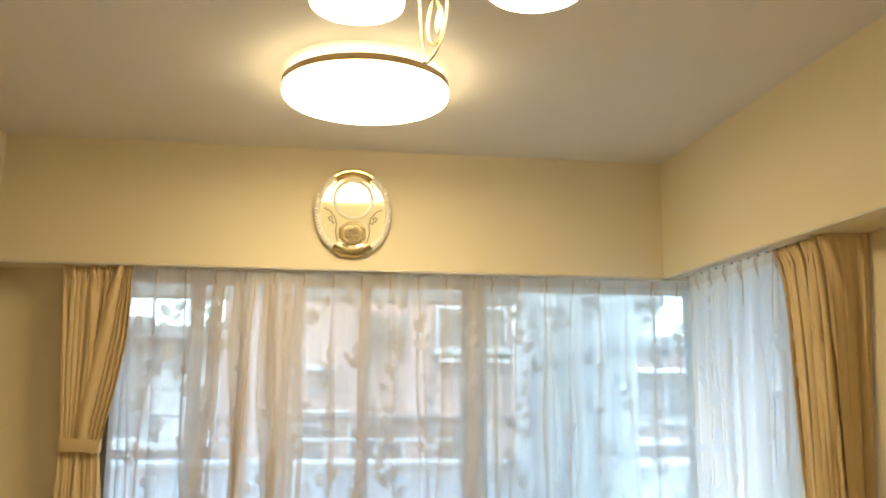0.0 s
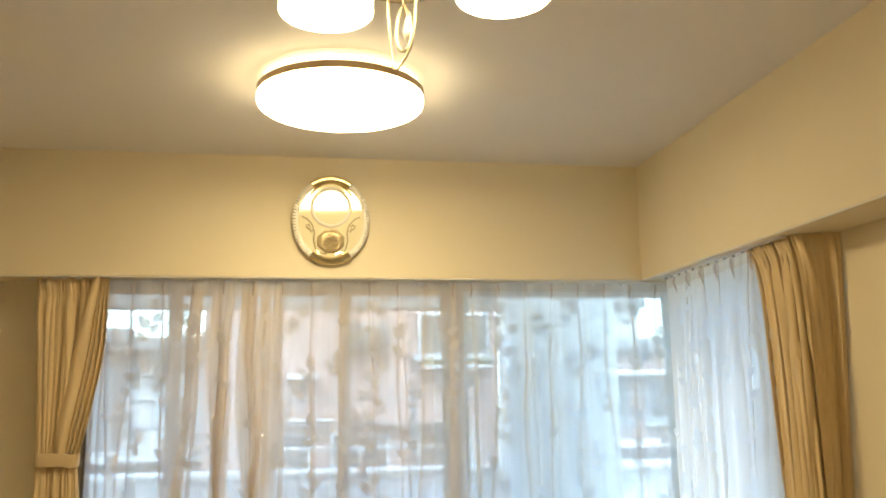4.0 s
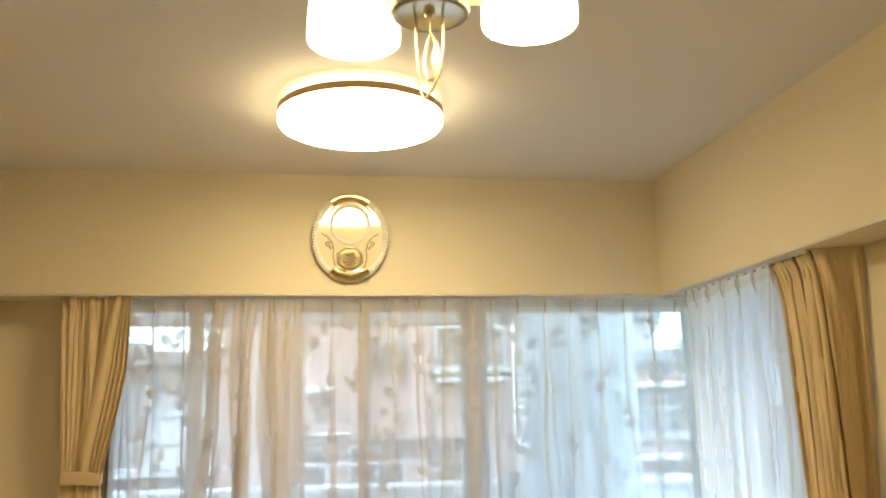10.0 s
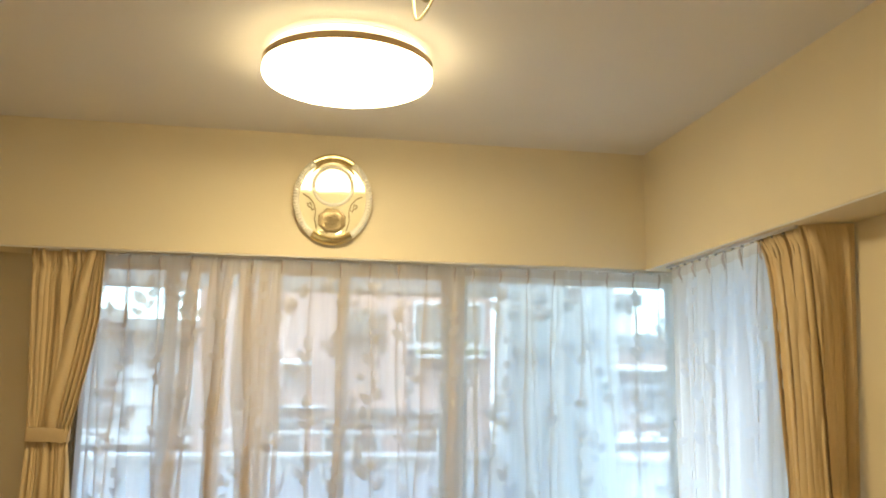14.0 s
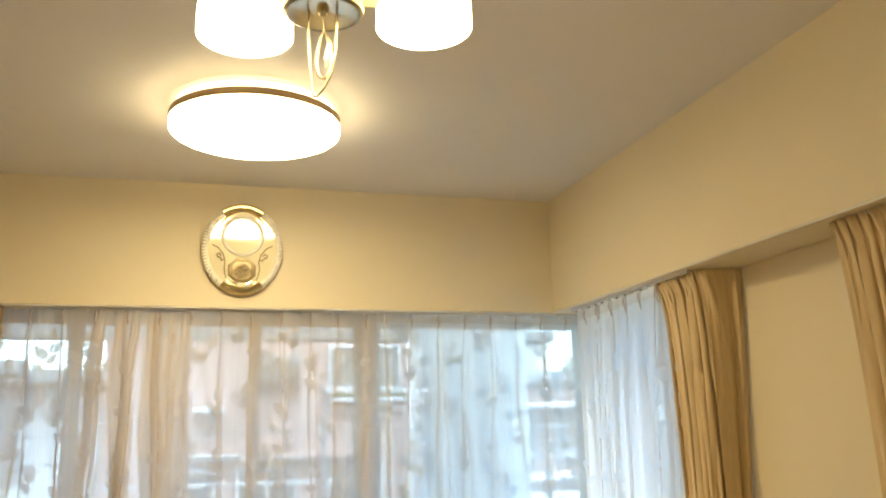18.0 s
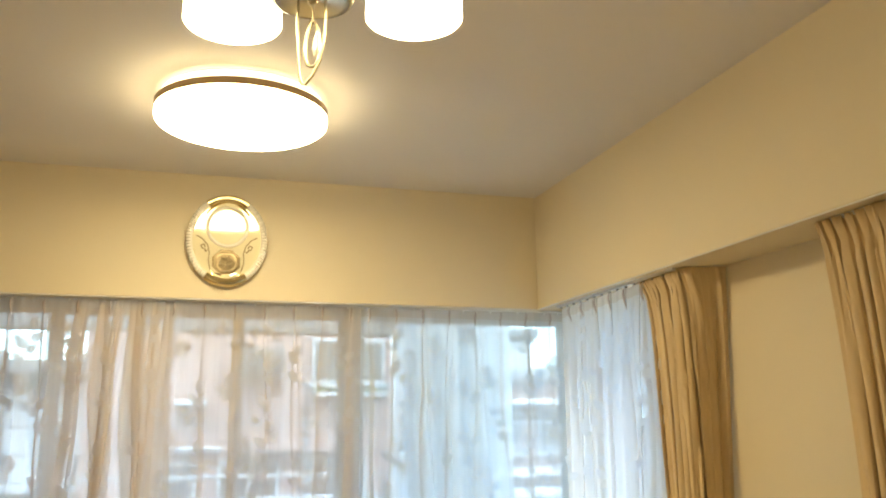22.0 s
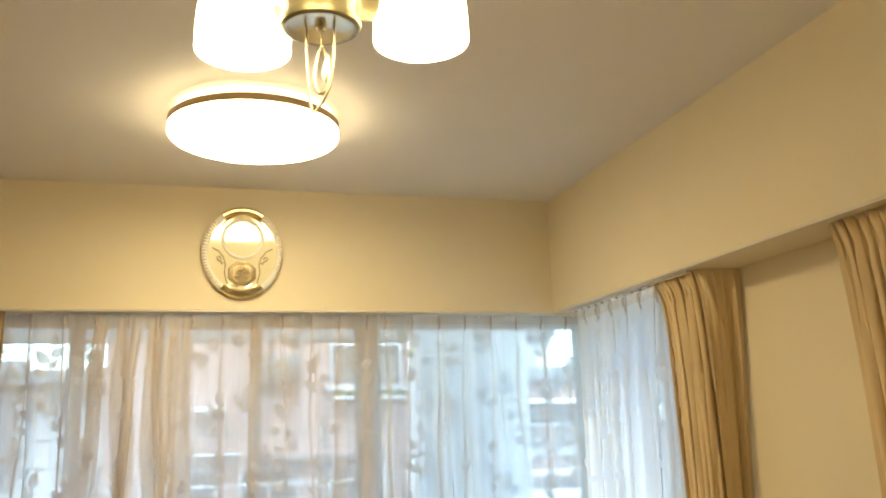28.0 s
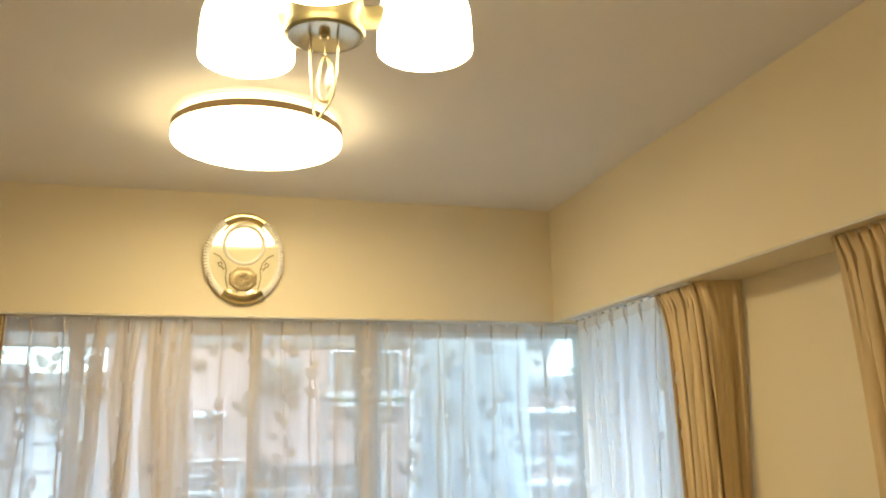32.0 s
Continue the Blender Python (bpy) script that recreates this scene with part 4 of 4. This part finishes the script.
def over(dx0, dx1, skew, lift, front, behind, seed, crumple):
    path = [(3.70, behind), (3.685, 0.80), (3.655, 0.872), (3.60, 0.912), (3.53, 0.918), (3.46, 0.912), (3.415, 0.878), (3.395, 0.81), (3.385, front)]

    def fn(u, v):
        k = v * (len(path) - 1)
        i = min(len(path) - 2, int(k))
        f = k - i
        y = path[i][0] * (1 - f) + path[i + 1][0] * f
        z = path[i][1] * (1 - f) + path[i + 1][1] * f
        w = noise.noise(Vector((u * 3 + seed, v * 5, seed)))
        # sagging creases across the front and a rounded long edge
        sag = noise.noise(Vector((u * 2.5 + seed, v * 16 + 3 * u, seed + 3.0)))
        fine = noise.noise(Vector((u * 7 - v * 6, v * 26, seed + 9.0)))
        puff = 0.010 * (1 - (2 * u - 1) ** 6) + crumple * (max(0.0, 1 - 5 * abs(sag)) + 0.4 * fine) * min(1.0, max(0.0, v - 0.3) * 3)
        x = dx0 + (dx1 - dx0) * u + skew * max(0.0, v - 0.6) + 0.006 * w + 0.5 * crumple * sag
        return Vector((x, y - (lift + puff) * (1 if v > 0.5 else -0.3) + 0.006 * w, z + lift * (1 if 0.2 < v < 0.8 else 0.2) + 0.004 * w))

    return thicken(sheet(fn, 30, 90), 0.006)


part("leg", over(0.318, 0.503, 0.05, 0.014, 0.50, 0.60, 3, 0.003), CLOTH, t)
part("leg", over(0.252, 0.345, 0.07, 0.008, 0.76, 0.66, 8, 0.004), CLOTH, t)
part("cuff", tube([(0.325 + 0.035 * math.cos(a), 3.366 + 0.008 * math.sin(a), 0.758 + 0.006 * math.sin(2 * a)) for a in [2 * math.pi * k / 20 for k in range(20)]], 0.007, 8, closed=True), CLOTH, t)
part("label", box(0.306, 0.350, 3.3555, 3.3590, 0.766, 0.782, 0.001), LABEL, t, "pale cloth label")

# ---- round-backed chair ----
t = thing("round_back_chair", (-1.365, 2.75, 0), "dark wooden round-backed chair with floral cushions", "chair")
CXR, CZR = -1.365, 0.725


def flat_hoop(u, v):
    a, q = radians(-35 + 250 * u), 2 * math.pi * v
    r = 0.414 + 0.036 * math.copysign(abs(math.cos(q)) ** 0.6, math.cos(q))
    return Vector((CXR + r * math.cos(a), 2.62 + 0.020 * math.copysign(abs(math.sin(q)) ** 0.6, math.sin(q)), CZR + r * math.sin(a)))


part("back_hoop", sheet(flat_hoop, 56, 16), DARKWOOD, t, "arched dark wooden back rail")
# Dark disc standing in for the shade between hoop and cushion.
part("back_fill", sheet(lambda u, v: Vector((CXR + 0.385 * v * math.cos(radians(-35 + 250 * u)), 2.65 - 0.02 * (1 - v * v), CZR + 0.385 * v * math.sin(radians(-35 + 250 * u)))), 48, 8), GAP_DARK, t, "dark disc for the shade inside the hoop")
part("back_cushion", cushion((CXR + 0.05, 2.60, CZR + 0.02), (0.66, 0.12, 0.64), square=0.85, seed=21, wrinkle=0.010), FLORAL, t, "floral printed back cushion")
part("seat_frame", lathe([(0.30, 0.36), (0.36, 0.365), (0.36, 0.40), (0.30, 0.405)], (CXR, 2.95 - 0.66, 0), 40), DARKWOOD, t)
part("seat_cushion", cushion((CXR, 2.29, 0.455), (0.64, 0.62, 0.11), square=0.6, seed=22), FLORAL, t, "floral printed seat cushion")
for dx, dy in ((-0.27, 2.08), (0.27, 2.08), (-0.30, 2.56), (0.30, 2.56)):
    part("leg", tube([(CXR + dx * 1.12, dy, 0.0), (CXR + dx * 1.04, dy, 0.2), (CXR + dx, dy, 0.37 if dy < 2.3 else 0.62)], [0.016, 0.02, 0.024], 12), DARKWOOD, t)
for s in (-1, 1):
    part("armrest", tube([(CXR + s * 0.34, 2.60, 0.66), (CXR + s * 0.37, 2.45, 0.645), (CXR + s * 0.36, 2.25, 0.62), (CXR + s * 0.32, 2.12, 0.58), (CXR + s * 0.29, 2.09, 0.36)], 0.02, 12), DARKWOOD, t)
# a yellow cushion tucked against the back
part("small_cushion", cushion((-0.998, 2.52, 0.878), (0.09, 0.03, 0.07), square=0.8, seed=30, wrinkle=0.008, roll=0.25), MUSTARD, t, "mustard corner of a small cushion")

# ---- balcony ----
bm = box(-3.5, 3.46, BACK + 0.16, 5.6, -0.25, -0.02)
box(FLANK + 0.16, 3.46, -2.0, BACK + 0.16, -0.25, -0.02, bm=bm)
structure("balcony_floor", bm, SLAB, "unseen pale balcony slab that bounces daylight", "balcony")
structure("balcony_lintel", box(-3.5, 1.18, 5.40, 5.58, 1.998, 2.75), CONCRETE, "grey lintel at the balcony edge", "lintel")
structure("balcony_parapet", box(-3.5, 3.36, 5.47, 5.49, -0.02, 0.94, 0.004), FROSTED, "frosted pale glass balcony parapet", "parapet")
structure("balcony_parapet", box(3.36, 3.38, -2.0, 5.46, -0.02, 0.94, 0.004), FROSTED, "frosted pale glass parapet of the balcony return", "parapet")
t = thing("balcony_railing", (0.4, 5.49, 0.94), "white coping with slim bars over the parapet", "railing")
part("coping", box(-3.5, 3.25, 5.37, 5.60, 0.941, 0.985, 0.008), RAIL, t, "white coping")
part("rail", box(-3.5, 3.25, 5.46, 5.50, 1.098, 1.122, 0.006), RAIL, t, "white middle rail")
for z in (1.257, 1.421):
    part("bar", tube([(-3.5, 5.48, z), (3.25, 5.48, z)], 0.009, 10), BAR, t, "slim grey bar")
for x in (-3.2, -2.2, -1.25, -0.31, 0.62, 2.4, 3.2):
    part("post", box(x - 0.010, x + 0.010, 5.466, 5.494, 0.985, 1.44, 0.003), BAR, t)

# ---- tiled column at the balcony edge ----
CX0, CX1, CY0, CY1 = 1.185, 1.835, 5.0, 5.40
col = structure("column", box(CX0, CX1, CY0, CY1, -0.02, 2.60), GROUT, "pale tiled balcony column", "column")


def tile_mesh(w, d, h):
    return mesh_of("tile", box(-w / 2, w / 2, -d / 2, d / 2, -h / 2, h / 2, 0.002, seg=1), TILE, smooth=False)


TW, TH = 0.08125, 0.041
GAP, JOINT = 0.005, 0.003
front_tile = tile_mesh(TW - JOINT, 0.008, TH - GAP)
side_tile = tile_mesh(0.008, TW - JOINT, TH - GAP)
bpy.context.view_layer.update()
inv = col.matrix_world.inverted()
low = bmesh.new()
for r in range(63):
    z = TH * (r + 0.5)
    shift = 0.5 * TW * (r % 2)
    for c in range(9):
        x0, x1 = max(CX0, CX0 + TW * c - shift), min(CX1, CX0 + TW * (c + 1) - shift)
        if x1 - x0 < 0.02:
            continue
        if 24 <= r <= 49 and x1 - x0 > 0.99 * TW:
            o = new("tile", front_tile)
            o.parent, o.matrix_parent_inverse, o.location = col, inv, ((x0 + x1) / 2, CY0 - 0.002, z)
        else:
            box(x0 + JOINT / 2, x1 - JOINT / 2, CY0 - 0.006, CY0 + 0.002, z - TH / 2 + GAP / 2, z + TH / 2 - GAP / 2, bm=low)
    for c in range(5):
        y = CY0 + TW * (c + 0.5)
        if y + TW / 2 > CY1 + 0.01:
            continue
        if 33 <= r <= 49:
            o = new("tile", side_tile)
            o.parent, o.matrix_parent_inverse, o.location = col, inv, (CX0 - 0.002, y, z)
        else:
            box(CX0 - 0.006, CX0 + 0.002, y - TW / 2 + JOINT / 2, y + TW / 2 - JOINT / 2, z - TH / 2 + GAP / 2, z + TH / 2 - GAP / 2, bm=low)
tagged(part("tiling", low, TILE, col, smooth=False), kind="stuff")


# ---- street and the buildings across it ----
GROUND = -9.0
structure("ground", box(-400, 400, 5.7, 600, GROUND - 0.3, GROUND), ASPHALT, "grey street far below", "ground")


def facade_window(parent, x0, x1, y, z0, z1, frame_mat=FRAME, sill=True):
    w = part("window", box(x0, x1, y - 0.04, y + 0.02, z0, z1, 0.01), frame_mat, parent)
    part("pane", box(x0 + 0.06, (x0 + x1) / 2 - 0.025, y - 0.052, y - 0.041, z0 + 0.06, z1 - 0.06), DARKGLASS, w)
    part("pane", box((x0 + x1) / 2 + 0.025, x1 - 0.06, y - 0.052, y - 0.041, z0 + 0.06, z1 - 0.06), DARKGLASS, w)
    if sill:
        part("sill", box(x0 - 0.08, x1 + 0.08, y - 0.16, y + 0.02, z0 - 0.09, z0 - 0.005, 0.01), frame_mat, w)
    return w


def house(x0, x1, y0, y1, top, mat, label, windows, bands=()):
    h = thing("building", ((x0 + x1) / 2, (y0 + y1) / 2, GROUND), label, "building", "buildings across the street")
    part("wall", box(x0, x1, y0, y1, GROUND, top, 0.03), mat, h)
    part("roof", box(x0 - 0.15, x1 + 0.15, y0 - 0.15, y1 + 0.15, top, top + 0.25, 0.03), CONCRETE, h)
    for wx0, wx1, wz0, wz1 in windows:
        facade_window(h, wx0, wx1, y0, wz0, wz1)
    for bx0, bx1, bz0, bz1, deep, bmat in bands:
        part("balcony", box(bx0, bx1, y0 - deep, y0 - 0.003, bz0, bz1, 0.02), bmat, h)
    return h


def gable_roof(x0, x1, y0, y1, z0, z1):
    """A low tiled roof slope with rows of tiles and a ridge."""
    t = thing("tiled_roof", ((x0 + x1) / 2, (y0 + y1) / 2, z0), "dark grey tiled roof slope on the low white building", "roof")
    rows = 8
    bm = bmesh.new()
    for k in range(rows):
        ya, yb = y0 + (y1 - y0) * k / rows, y0 + (y1 - y0) * (k + 1) / rows
        za, zb = z0 + (z1 - z0) * k / rows, z0 + (z1 - z0) * (k + 1) / rows
        for c in range(34):
            xa, xb = x0 + (x1 - x0) * c / 34, x0 + (x1 - x0) * (c + 1) / 34 - 0.01
            lo = [bm.verts.new(p) for p in ((xa, ya, za), (xb, ya, za), (xb, yb, zb - 0.02), (xa, yb, zb - 0.02))]
            hi = [bm.verts.new(p) for p in ((xa, ya, za + 0.05), (xb, ya, za + 0.05), (xb, yb, zb + 0.02), (xa, yb, zb + 0.02))]
            for f in ((0, 1, 2, 3), (7, 6, 5, 4), (0, 4, 5, 1), (1, 5, 6, 2), (2, 6, 7, 3), (3, 7, 4, 0)):
                bm.faces.new([(lo + hi)[i] for i in f])
    tagged(part("roof_tiles", bm, ROOF, t, smooth=False), kind="stuff")
    part("ridge", tube([(x0, y1, z1 + 0.03), (x1, y1, z1 + 0.03)], 0.07, 10), ROOF, t)
    part("gutter", tube([(x0, y0 - 0.05, z0 + 0.01), (x1, y0 - 0.05, z0 + 0.01)], 0.05, 8), ROOF, t)


pink_windows = [(1.78, 3.00, 2.11, 2.84)]
for z in (-6.3, -3.4, -0.25):
    for x in (-0.9, 0.35, 1.75):
        pink_windows.append((x, x + 0.95, z, z + 1.15))
house(-1.66, 3.12, 14.0, 22.0, 6.2, PINK, "pinkish tiled apartment block across the street", pink_windows,
      [(-0.34, 0.15, 1.73, 1.82, 0.5, PALE), (0.62, 1.30, 2.20, 2.64, 0.35, AWNING), (-1.2, 2.9, -1.1, -0.45, 0.7, PINK), (-0.6, 0.4, 1.07, 1.11, 0.3, PALE), (0.5, 2.6, 0.98, 1.04, 0.3, AWNING)])
house(-9.0, -1.75, 16.5, 24.0, 2.36, PALE, "low white building with a dark tiled roof across the street", [(-2.90, -2.58, 1.98, 2.32), (-2.45, -2.05, 0.9, 1.4), (-3.36, -3.16, 2.0, 2.34), (-3.5, -2.6, -2.2, -1.2), (-2.5, -1.95, -2.2, -1.2), (-3.62, -3.18, 1.0, 1.30)],
      [(-8.8, -1.8, 0.35, 0.5, 0.6, PALE)])
gable_roof(-9.2, -1.72, 16.1, 19.5, 2.36, 2.66)
house(-7.0, -3.37, 16.2, 16.45, 2.50, ROOF, "grey side wing of the low white building", [])
t = thing("window_planter", (2.4, 13.8, 1.9), "green plants in a pale box under the window", "planter")
part("box", box(1.80, 2.98, 13.70, 13.945, 1.88, 1.95, 0.01), FRAME, t, "pale planter box")
rnd = random.Random(12)
bm = bmesh.new()
for k in range(260):
    c = Vector((rnd.uniform(1.82, 2.96), rnd.uniform(13.72, 13.93), 1.95 + 0.13 * rnd.random() ** 1.4))
    a = Vector((rnd.uniform(-1, 1), rnd.uniform(-1, 1), rnd.uniform(-0.3, 1))).normalized() * rnd.uniform(0.03, 0.05)
    b = a.orthogonal().normalized() * 0.016
    bm.faces.new([bm.verts.new(c + v) for v in (-a, -b, a, b)])
tagged(part("foliage", bm, GREEN, t, "small green leaves", smooth=False), kind="stuff")
house(4.6, 12.0, 15.0, 16.6, 2.21, PINK, "pinkish low block beyond the corner", [(6.16, 6.78, 0.93, 1.70), (7.4, 8.2, 0.93, 1.70), (5.2, 5.8, 0.93, 1.70), (5.6, 6.6, -2.6, -1.4)],
      [(4.7, 11.8, 1.76, 1.86, 0.5, RAIL), (4.7, 11.8, 0.50, 0.58, 0.5, RAIL), (4.7, 11.8, -0.6, 0.18, 0.6, RAIL)])
house(6.3, 8.12, 20.0, 21.5, 3.55, CREAM, "cream house behind the low block", [(6.9, 7.5, 2.5, 3.1)])
t = thing("balcony_railing", (3.37, 2.0, 0.94), "white coping with slim bars on the balcony return", "railing")
part("coping", box(3.26, 3.48, -2.0, 5.60, 0.942, 0.985, 0.008), RAIL, t, "white coping")
part("rail", box(3.35, 3.39, -2.0, 5.46, 1.098, 1.122, 0.006), RAIL, t, "white middle rail")
for z in (1.257, 1.421):
    part("bar", tube([(3.37, -2.0, z), (3.37, 5.46, z)], 0.009, 10), BAR, t, "slim grey bar")
house(3.3, 8.6, 26.0, 32.0, 4.6, RAIL, "white plastered house at the end of the street", [(3.9, 4.8, 1.0, 2.2), (6.0, 7.0, 1.0, 2.2)])
# Added block, kept between the return sheer and the sky to dim it.
house(13.0, 21.0, -4.0, 12.0, 4.0, PALE, "added low building screening sky from the return sheer", [])
